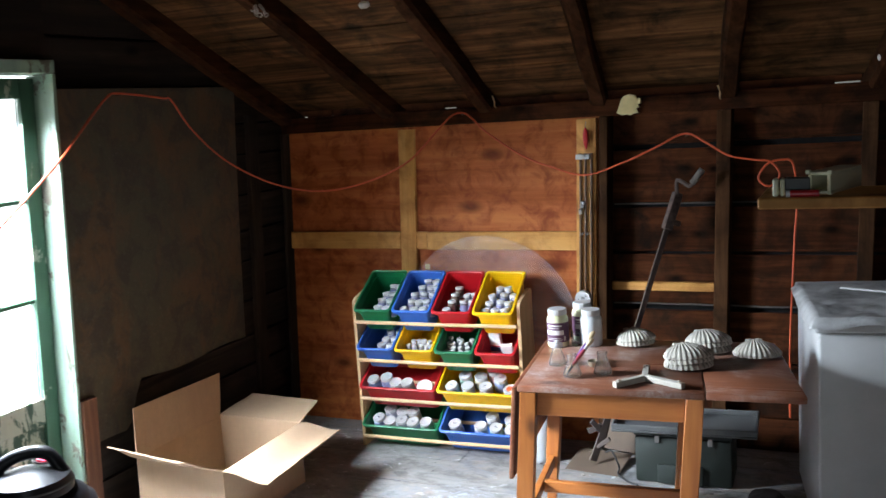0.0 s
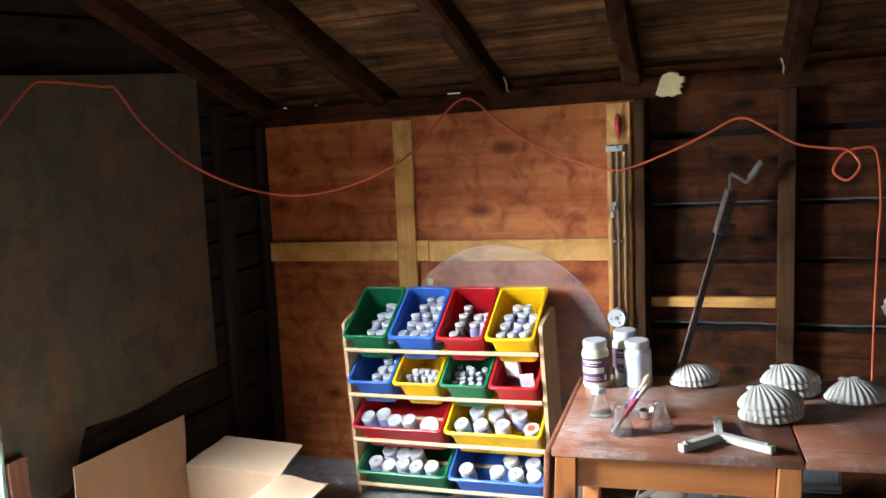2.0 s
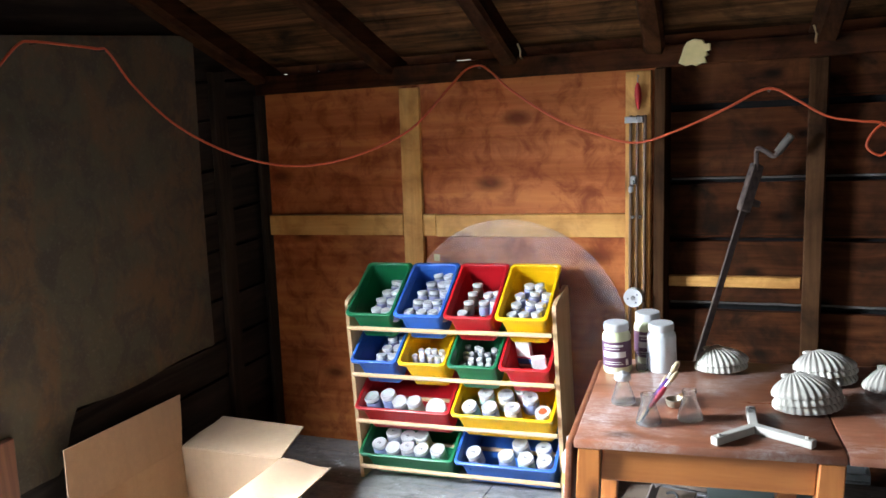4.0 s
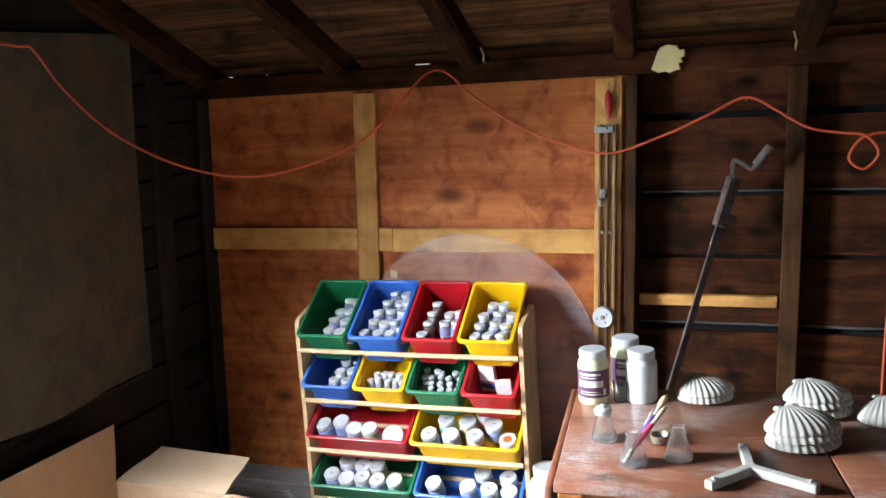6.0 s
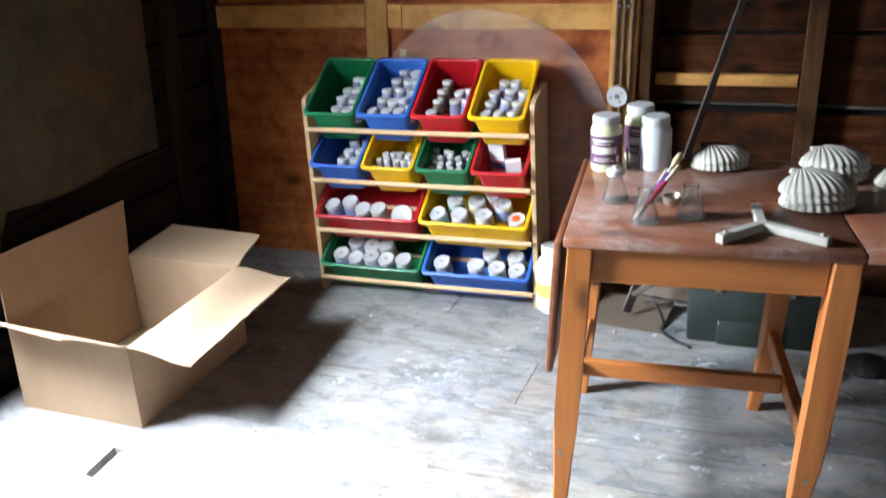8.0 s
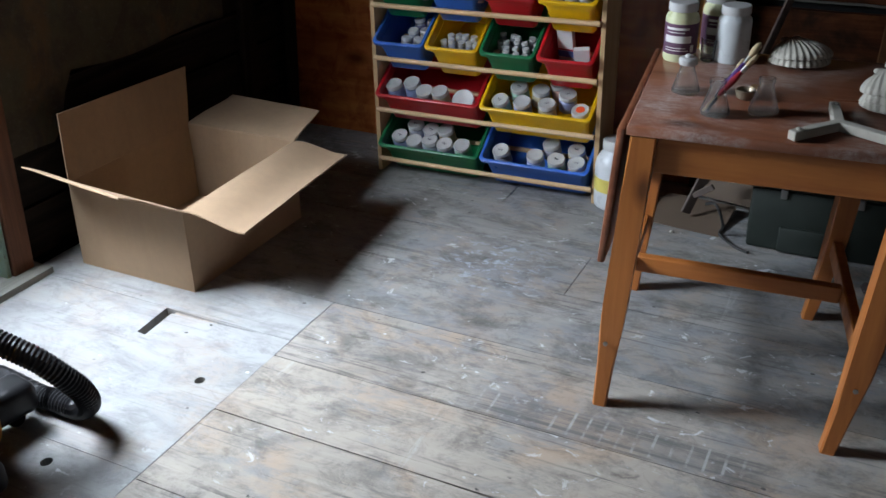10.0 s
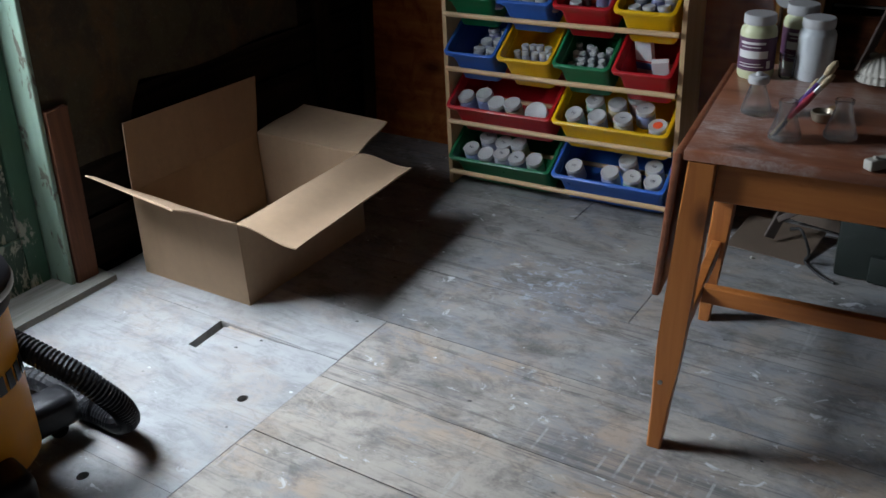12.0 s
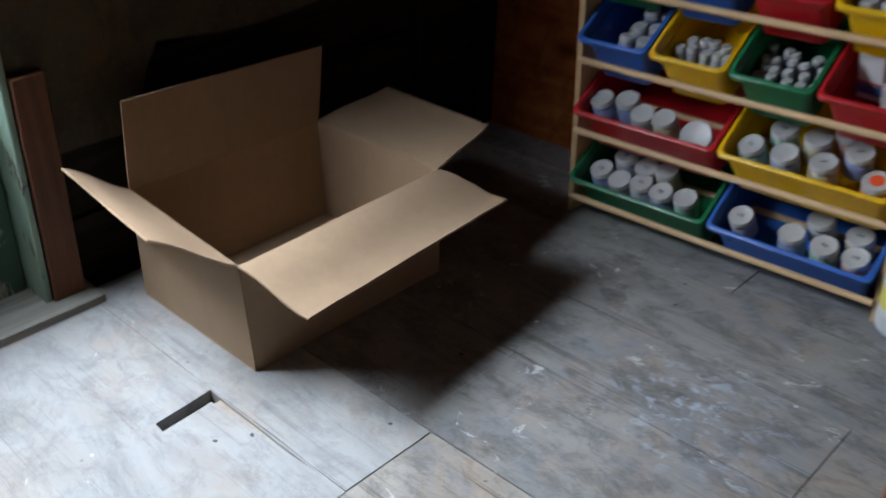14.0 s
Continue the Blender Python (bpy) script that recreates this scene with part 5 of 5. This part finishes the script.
f1 = flask(on_table(1.352, -0.345), "small conical glass flask with a white screw cap")
part("shaker_cap", lathe([(0.0215, 0.068), (0.0225, 0.070), (0.0225, 0.080), (0.019, 0.084), (0.009, 0.085), (0.007, 0.091), (0.003, 0.092)], 20), M_LID, f1, smooth=40)
flask(on_table(1.448, -0.475), "small conical glass flask holding paint brushes")
flask(on_table(1.545, -0.425), "small empty conical glass flask")
BR = {"purple": (0.10, 0.045, 0.20), "red": (0.32, 0.02, 0.035), "wood": (0.45, 0.30, 0.16), "black": (0.03, 0.03, 0.035), "tan": (0.5, 0.36, 0.2)}
for k, (dx, dy, l, col, bw) in enumerate(((0.050, 0.045, 0.185, "purple", 0.009), (0.060, 0.030, 0.16, "red", 0.006), (0.042, 0.058, 0.14, "black", 0.005), (0.064, 0.050, 0.165, "wood", 0.005))):
    base = Vector((1.448 - dx * 0.35, -0.475 - dy * 0.35, 0.760))
    axis = Vector((dx * 1.6, dy * 1.4, 0.13)).normalized()
    mm = Matrix.Translation(base) @ axis.to_track_quat("Z", "Y").to_matrix().to_4x4()
    br = thing("paint_brush", mm, f"paint brush with a {col} handle standing in a flask", "brush", "brushes in the flask")
    part("handle", lathe([(0.003, 0), (0.005, 0.03), (0.0075, l * 0.55), (0.004, l * 0.72)], 10), plain("handle_" + col, BR[col], 0.3), br, smooth=50)
    part("ferrule", lathe([(0.0045, l * 0.70), (0.0050, l * 0.80)], 10), M_ALU, br, smooth=50)
    part("bristles", lathe([(0.0045, l * 0.79), (bw, l * 0.88), (bw * 0.8, l * 0.96), (0.001, l)], 10), plain("bristle_" + col, (0.52, 0.40, 0.24), 0.8), br, smooth=50)
pinch = part("pinch_pot", lathe([(0.012, 0), (0.019, 0.004), (0.024, 0.022), (0.021, 0.024), (0.014, 0.010)], 18, m=on_table(1.490, -0.345)), plain("tarnished_tin", (0.30, 0.25, 0.18), 0.4, 0.6), smooth=40)
tagged(pinch, "small tarnished tin cup on the table", "cup")
nub = part("cork", lathe([(0.010, 0), (0.012, 0.018), (0.011, 0.02)], 12, m=on_table(1.505, -0.300)), plain("cork", (0.42, 0.27, 0.13), 0.85))
tagged(nub, "brown cork on the table", "cork")

# plaster Y piece
M_PLASTER = plain("chalky_plaster", (0.42, 0.395, 0.34), 0.9, vary=0.08, scale=30, bump=0.12)
bm = bmesh.new()
c = Vector((1.708, -0.476, 0.0))
for tip in ((1.626, -0.580), (1.850, -0.545), (1.686, -0.352)):
    t = Vector((*tip, 0)) - c
    mm = Matrix.Translation(c + Vector((0, 0, 0.7512))) @ Matrix.Rotation(math.atan2(t.y, t.x), 4, "Z")
    vs = block(bm, -0.004, t.length, -0.0115, 0.0115, 0.0, 0.021, 0.003, m=mm, seg=2)
    block(bm, t.length - 0.022, t.length - 0.014, -0.004, 0.004, 0.020, 0.026, 0.001, m=mm)
lathe([(0.0135, 0.0), (0.0135, 0.0205), (0.012, 0.0212)], 6, bm, Matrix.Translation(c + Vector((0, 0, 0.7511))))
ypiece = part("kiln_stilt", bm, M_PLASTER)
tagged(ypiece, "white three-armed plaster kiln stilt", "kiln stilt")


def scallop(a, h, ribs=22):
    """A ribbed fan dome with two ears at the hinge; hinge towards +y, thick-walled."""
    bm = bmesh.new()
    n, k = 176, 12
    top = []
    for i in range(n + 1):
        phi = radians(-82 + 164 * i / n)
        R = 2 * a * (math.cos(phi) ** 0.62) * (1 + 0.011 * math.cos(ribs * 2 * phi * 1.1))
        R = max(R, 0.35 * a)
        row = []
        for j in range(k + 1):
            s = j / k
            w = min(1, s * 3.5)
            z = h * (0.86 * (1 - w) + w * math.cos(phi) ** 0.4 * max(0.0, 1 - s ** 2.2) ** 0.62 * 1.05)
            z += 0.0008 * math.cos(ribs * 2 * phi * 1.1) * min(1, 1.6 * s)
            row.append(bm.verts.new((R * s * math.sin(phi), a - R * s * math.cos(phi), max(z, 0.004))))
        top.append(row)
    for i in range(n):
        for j in range(k):
            bm.faces.new((top[i][j], top[i + 1][j], top[i + 1][j + 1], top[i][j + 1]))
    bmesh.ops.remove_doubles(bm, verts=bm.verts[:], dist=0.0004)
    ext = bmesh.ops.extrude_face_region(bm, geom=bm.faces[:])["geom"]
    for e in ext:
        if isinstance(e, bmesh.types.BMVert):
            e.co.z -= 0.008
    for sx in (-1, 1):
        block(bm, sx * 0.004, sx * a * 0.42, a * 0.82, a * 1.06, h * 0.62, h * 0.62 + 0.012, 0.004)
    return bm


for grp, x, y, n, size, rz, tilt in (("A", 1.567, -0.005, 2, 0.066, 28, 6), ("B", 1.822, -0.275, 3, 0.076, 34, 8), ("C", 1.858, -0.055, 3, 0.073, 30, 10), ("D", 2.035, -0.085, 1, 0.074, 16, 8)):
    for k in range(n):
        sh = part("scallop_shell", scallop(size, size * 0.56), M_PLASTER, smooth=50, m=pose(x + 0.004 * math.sin(k * 2), y + 0.005 * k, 0.7590 + 0.0150 * k, -(tilt if k else 2), 0, rz + 9 * math.sin(k * 1.7)))
        tagged(sh, "white plaster scallop shell cast" + (" in a stack on the table" if n > 1 else " lying alone on the table"), "shell", "plaster shells")

# ---- under and around the table ----
jug = thing("plastic_jug", pose(0.953, 0.536, 0.0, 0, 0, 20), "white plastic wide-mouthed bottle with a yellow label on the floor", "bottle")
part("jug_body", lathe([(0.062, 0), (0.070, 0.008), (0.072, 0.030), (0.072, 0.165), (0.068, 0.188), (0.052, 0.208), (0.044, 0.216), (0.043, 0.226)], 32), plain("cloudy_plastic", (0.58, 0.60, 0.62), 0.3, vary=0.06), jug, smooth=40)
part("jug_cap", lathe([(0.047, 0.222), (0.049, 0.226), (0.049, 0.252), (0.045, 0.257), (0.038, 0.255)], 28), M_LID, jug, smooth=40)
bm = bmesh.new()
arc = [radians(-163 + 110 * (k / 12 - 0.5)) for k in range(13)]
low, high = ([bm.verts.new((0.0727 * math.cos(a), 0.0727 * math.sin(a), z)) for a in arc] for z in (0.070, 0.122))
for k in range(12):
    bm.faces.new((low[k], low[k + 1], high[k + 1], high[k]))
part("jug_label", bm, plain("yellow_label", (0.62, 0.52, 0.12), 0.5), jug, smooth=40)
M_CASE = plain("dark_green_case", (0.012, 0.018, 0.014), 0.55, vary=0.2, scale=25, bump=0.08)
case = thing("tool_case", pose(1.45, 0.40, 0.0, 0, 0, 2), "dark green plastic tool case under the table", "case")
part("case_body", boxed(0, 0.42, 0, 0.22, 0.0, 0.215, 0.012, seg=2), M_CASE, case, smooth=40)
part("case_lid", boxed(-0.005, 0.425, -0.005, 0.225, 0.217, 0.245, 0.008, seg=2), M_CASE, case, smooth=40)
part("pocket", boxed(0.10, 0.30, -0.018, -0.001, 0.005, 0.095, 0.008, seg=2), M_CASE, case, smooth=40)
for x in (0.09, 0.32):
    part("latch", boxed(x, x + 0.022, -0.010, -0.001, 0.19, 0.225, 0.003), M_STEEL, case)
tray = thing("grey_tray", pose(1.36, 0.34, 0.2465, 0, 0, 4), "flat grey tray lying on the tool case", "tray")
M_GREYP = plain("dusty_grey_plastic", (0.080, 0.083, 0.083), 0.6, vary=0.15)
part("tray_base", boxed(0, 0.62, 0, 0.28, 0.0, 0.012, 0.004), M_GREYP, tray)
for a in ((0, 0.62, 0, 0.012), (0, 0.62, 0.268, 0.28), (0, 0.012, 0.013, 0.267), (0.608, 0.62, 0.013, 0.267)):
    part("tray_wall", boxed(a[0], a[1], a[2], a[3], 0.0125, 0.036, 0.003), M_GREYP, tray)
grill = thing("vent_grille", pose(1.375, 0.46, 0.285, 62, 0, 4), "white slotted plastic grille standing in the tray", "grille")
for k in range(6):
    part("grille_bar", boxed(0, 0.24, 0.013 * k, 0.013 * k + 0.005, -0.003, 0.003), M_LID, grill)
for k in range(9):
    part("grille_post", boxed(0.03 * k - 0.002, 0.03 * k + 0.004, -0.002, 0.072, -0.002, 0.002), M_LID, grill)
M_BCARD = plain("old_brown_card", (0.115, 0.080, 0.055), 0.8, vary=0.12)
bc = part("card_sheet", boxed(-0.13, 0.13, -0.10, 0.10, 0, 0.006, 0.001, m=pose(1.24, 0.54, 0.012, 10, 0, -6)), M_BCARD)
tagged(bc, "brown card sheet lying under the table", "card")
bc2 = part("card_sheet", boxed(-0.10, 0.10, -0.003, 0.003, 0, 0.16, 0.001, m=pose(1.33, 0.66, 0.03, -35, 0, -12)), M_BCARD)
tagged(bc2, "brown card sheet leaning under the table", "card")
bm = bmesh.new()
for a, b, w in (((1.345, 0.60, 0.40), (1.225, 0.50, 0.035), 0.018), ((1.28, 0.545, 0.20), (1.20, 0.52, 0.17), 0.014), ((1.28, 0.545, 0.14), (1.225, 0.50, 0.23), 0.012), ((1.245, 0.51, 0.10), (1.31, 0.50, 0.15), 0.010)):
    a, b = Vector(a), Vector(b)
    q = Matrix.Translation((a + b) / 2) @ (b - a).to_track_quat("Z", "Y").to_matrix().to_4x4()
    block(bm, -0.006, 0.006, -w, w, -(b - a).length / 2, (b - a).length / 2, 0.002, m=q)
part("fork", bm, plain("grey_rust", (0.10, 0.075, 0.065), 0.8, 0.1, vary=0.25), iron)
wire = part("black_cable", tube(spline([(1.30, 0.46, 0.10), (1.34, 0.42, 0.12), (1.37, 0.42, 0.05), (1.36, 0.44, 0.006), (1.42, 0.37, 0.006), (1.47, 0.34, 0.006)], 8), 0.005, 8), plain("black_rubber", (0.02, 0.02, 0.02), 0.5), smooth=60)
tagged(wire, "black cable curling on the floor", "cable")
for x, y, s in ((1.88, 0.25, 0.05), (2.02, 0.35, 0.07)):
    rg = part("cloth_rag", lathe([(s, 0), (s * 1.05, s * 0.2), (s * 0.7, s * 0.45), (s * 0.2, s * 0.55)], 14, m=pose(x, y, 0)), plain("dark_rag", (0.05, 0.04, 0.04), 0.9, vary=0.3, bump=0.4))
    for v in rg.data.vertices:
        v.co += Vector((noise.noise(v.co * 30), noise.noise(v.co * 30 + Vector((9, 0, 0))), 0)) * s * 0.3
    tagged(rg, "dark crumpled rag on the floor under the table", "rag")

# things on the chest
mt, nt, nodes, links, bsdf = material("dirty_translucent_film")
grime = noise_tex(nt, coords(nt, (1, 1, 1)), 5.5, 6, 0.65, 0.5)
links.new(ramp(nt, grime, [(0.36, (0.13, 0.13, 0.125)), (0.50, (0.36, 0.365, 0.36)), (0.66, (0.50, 0.51, 0.51))]), bsdf.inputs["Base Color"])
bsdf.inputs["Roughness"].default_value = 0.32
bumped(nt, bsdf, noise_tex(nt, coords(nt, (1, 1.6, 1)), 16, 5, 0.6, 1.0), 0.4, 0.006)
bm = bmesh.new()
bmesh.ops.create_grid(bm, x_segments=44, y_segments=44, size=0.5)
for v in bm.verts:
    # a crumpled sheet spread over the lid, its near edges hanging down
    x, y = -0.022 + 0.66 * (v.co.x + 0.5), -0.024 + 0.66 * (v.co.y + 0.5)
    fold = noise.noise(Vector((x * 7, y * 7, 0.4)))
    hang = max(0.0, 0.004 - x, 0.004 - y)
    z = 0.894 + 0.006 * abs(fold) + 0.003 * noise.noise(Vector((x * 25, y * 25, 2.0)))
    if hang > 0:
        z = 0.893 - hang * (1.3 + 1.2 * fold)
        x, y = (min(x, -0.006) if x < 0.004 else x), (min(y, -0.006) if y < 0.004 else y)
    v.co = Vector((x, y, z))
sheet = part("plastic_sheet", bm, mt, smooth=60, m=freezer.matrix_world)
sheet.modifiers.new("thickness", "SOLIDIFY").thickness = 0.0015
tagged(sheet, "dirty crumpled plastic sheet spread over the chest", "plastic sheet")
strip = part("white_strip", boxed(-0.17, 0.17, -0.012, 0.012, 0, 0.008, 0.002, m=freezer.matrix_world @ pose(0.30, 0.40, 0.903, 0, 0, -30)), M_LID)
tagged(strip, "white plastic strip on the chest", "strip")

# shelf board from the right wall with small parts
shelf = thing("wall_shelf", None, "short pine shelf board fixed to the board wall", "shelf")
part("shelf_board", boxed(2.204, X1 - 0.002, -1.60, -1.40, 1.481, 1.504, 0.003), M_PINE, shelf)
part("shelf_bracket", boxed(2.75, X1 - 0.002, -1.52, -1.49, 1.40, 1.480, 0.003), M_OLD, shelf)
M_IVORY = plain("ivory_plastic", (0.74, 0.71, 0.50), 0.5, vary=0.06)


def frame_block(name, x, y, z, s, l, label):
    """A square plastic tube with a flanged open end."""
    ob = thing(name, pose(x, y, z, 0, 0, -20), label, "plastic block")
    bm = bmesh.new()
    for a in ((-s, s, 0, s * 0.28), (-s, s, 2 * s - s * 0.28, 2 * s)):
        block(bm, a[0], a[1], 0, l, a[2], a[3], 0.001)
    for a in (-s, s - s * 0.28):
        block(bm, a, a + s * 0.28, 0, l, s * 0.28, 2 * s - s * 0.28, 0)
    part("tube_wall", bm, M_IVORY, ob)
    for a in (-1, 1):
        for b in (0, 1):
            part("corner_lug", boxed(a * s - 0.004, a * s + 0.004, -0.005, 0.004, b * 2 * s - 0.004 + (0.004 if b == 0 else 0), b * 2 * s + 0.004, 0.001), M_IVORY, ob)
    return ob


frame_block("plastic_spacer", 2.320, -1.583, 1.5085, 0.022, 0.16, "ivory square plastic spacer on the shelf board")
sp = thing("cord_winder", pose(2.243, -1.575, 1.505), "small ivory notched winder with grey tape", "winder")
part("winder_end", boxed(-0.011, 0.000, -0.012, 0.012, 0.0, 0.036, 0.003), M_IVORY, sp)
part("winder_end", boxed(0.003, 0.012, -0.012, 0.012, 0.0, 0.036, 0.003), M_IVORY, sp)
part("tape", boxed(0.0125, 0.060, -0.010, 0.014, 0.012, 0.037, 0.002), M_GREYP, sp)
pen = thing("red_marker", pose(2.258, -1.593, 1.5115, 0, 90, 4), "red marker with a white end on the shelf board", "marker")
part("marker_body", lathe([(0.007, 0.008), (0.007, 0.062)], 12), plain("red_plastic", (0.45, 0.01, 0.02), 0.3), pen, smooth=50)
part("marker_cap", lathe([(0.0066, 0), (0.0072, 0.002), (0.0072, 0.008)], 12), M_LID, pen, smooth=50)

# ---- wet and dry vacuum beside the door ----
M_YEL = plain("yellow_drum", (0.64, 0.26, 0.008), 0.5, vary=0.05, scale=20, spec=0.3)
M_BLK = plain("black_plastic", (0.014, 0.014, 0.016), 0.36, vary=0.15, scale=30, spec=0.3)
vac = thing("shop_vacuum", pose(-0.062, -1.535, 0, 0, 0, 35), "yellow wet and dry vacuum with black lid and hose", "vacuum")
part("drum", lathe([(0.150, 0.055), (0.158, 0.065), (0.170, 0.42), (0.172, 0.455)], 40), M_YEL, vac, smooth=40)
part("collar", lathe([(0.176, 0.450), (0.182, 0.456), (0.182, 0.494), (0.174, 0.505)], 40), M_BLK, vac, smooth=40)
part("lid", lathe([(0.178, 0.505), (0.180, 0.520), (0.168, 0.560), (0.130, 0.585), (0.080, 0.592)], 40), M_BLK, vac, smooth=40)
part("lid_trim", lathe([(0.1835, 0.488), (0.1990, 0.496), (0.2000, 0.504), (0.1975, 0.511)], 40, cap=False), M_LID, vac, "white rim", smooth=60)
part("head_cover", lathe([(0.190, 0.508), (0.197, 0.514), (0.192, 0.532), (0.150, 0.556), (0.125, 0.566), (0.110, 0.585)], 40), M_BLK, vac, smooth=45)
part("motor_head", lathe([(0.130, 0.566), (0.134, 0.60), (0.124, 0.632), (0.076, 0.650), (0.03, 0.660)], 36), M_BLK, vac, smooth=40)
part("head_seam", lathe([(0.1325, 0.606), (0.1340, 0.610), (0.1325, 0.614)], 36, cap=False), M_GREYP, vac, smooth=60)
part("carry_handle", tube(spline([(-0.115, 0.0, 0.615), (-0.09, 0.02, 0.672), (-0.02, 0.035, 0.700), (0.055, 0.035, 0.692), (0.10, 0.02, 0.625)], 6), 0.022, 12), M_BLK, vac, smooth=60)
mi = vac.matrix_world.inverted()
part("switch_well", lathe([(0.034, 0), (0.034, 0.004), (0.030, 0.005), (0.028, 0.002)], 20, m=mi @ pose(-0.085, -1.462, 0.651, -18, 6, 0)), M_BLK, vac, smooth=40)
part("switch", lathe([(0.024, 0.002), (0.024, 0.008), (0.014, 0.011)], 20, m=mi @ pose(-0.085, -1.462, 0.651, -18, 6, 0) @ Matrix.Diagonal((1.0, 0.6, 1, 1))), plain("red_switch", (0.60, 0.03, 0.07), 0.3), vac, "red rocker", smooth=40)
M_GOLD = plain("gold_print", (0.60, 0.36, 0.05), 0.4)
for k, (u, v, w) in enumerate(((0.0, 0.0, 0.052), (0.018, 0.014, 0.030), (0.012, 0.028, 0.036), (0.020, 0.040, 0.022))):
    part("printed_bar", boxed(-w / 2, w / 2, -0.004, 0.004, 0, 0.0012, m=mi @ pose(-0.040 + u, -1.388 + v * 0.7, 0.5590 - v * 0.40, -30, 0, 25)), M_GOLD if k != 1 else M_LID, vac)
for k in range(5):
    a = radians(-32 + 11 * k)
    part("printed_letter", boxed(-0.001, 0.001, -0.011, 0.011, -0.022, 0.022, 0.0, m=pose(0.168 * math.cos(a), 0.168 * math.sin(a), 0.30, 0, 0, math.degrees(a))), M_BLK, vac)
for a in (45, 135, 225, 315):
    q = pose(0.150 * math.cos(radians(a)), 0.150 * math.sin(radians(a)), 0, 0, 0, a)
    cs = part("caster_foot", boxed(-0.05, 0.112, -0.052, 0.052, 0.040, 0.128, 0.026, m=q, seg=4), M_BLK, vac, smooth=40)
    part("wheel", lathe([(0.022, -0.010), (0.024, -0.006), (0.024, 0.006), (0.022, 0.010)], 18, m=q @ pose(0.06, 0, 0.024, 90, 0, 0)), M_BLK, cs, smooth=40)
hose_pts = spline([(-0.1, -1.42, 0.335), (-0.069, -1.391, 0.325), (-0.006, -1.377, 0.31), (0.063, -1.357, 0.28), (0.12, -1.331, 0.24), (0.159, -1.302, 0.185), (0.171, -1.273, 0.13), (0.153, -1.249, 0.07), (0.098, -1.241, 0.032), (0.023, -1.239, 0.032), (-0.03, -1.243, 0.032), (-0.24, -1.225, 0.031), (-0.36, -1.28, 0.031), (-0.44, -1.42, 0.031)], 14)
part("hose", tube([mi @ p for p in hose_pts], 0.0295, 14, ridge=0.05), M_BLK, vac, smooth=20)
part("hose_port", tube([mi @ Vector((-0.085, -1.425, 0.345)), mi @ Vector((-0.078, -1.392, 0.345)), mi @ Vector((-0.06, -1.378, 0.345))], 0.034, 16), M_BLK, vac, smooth=40)

# small litter on the floor
chip = part("plaster_crumb", lathe([(0.006, 0), (0.007, 0.004), (0.003, 0.008)], 7, m=pose(1.205, 0.395, 0.001)), M_PLASTER)
tagged(chip, "white plaster crumb on the floorboards", "crumb")
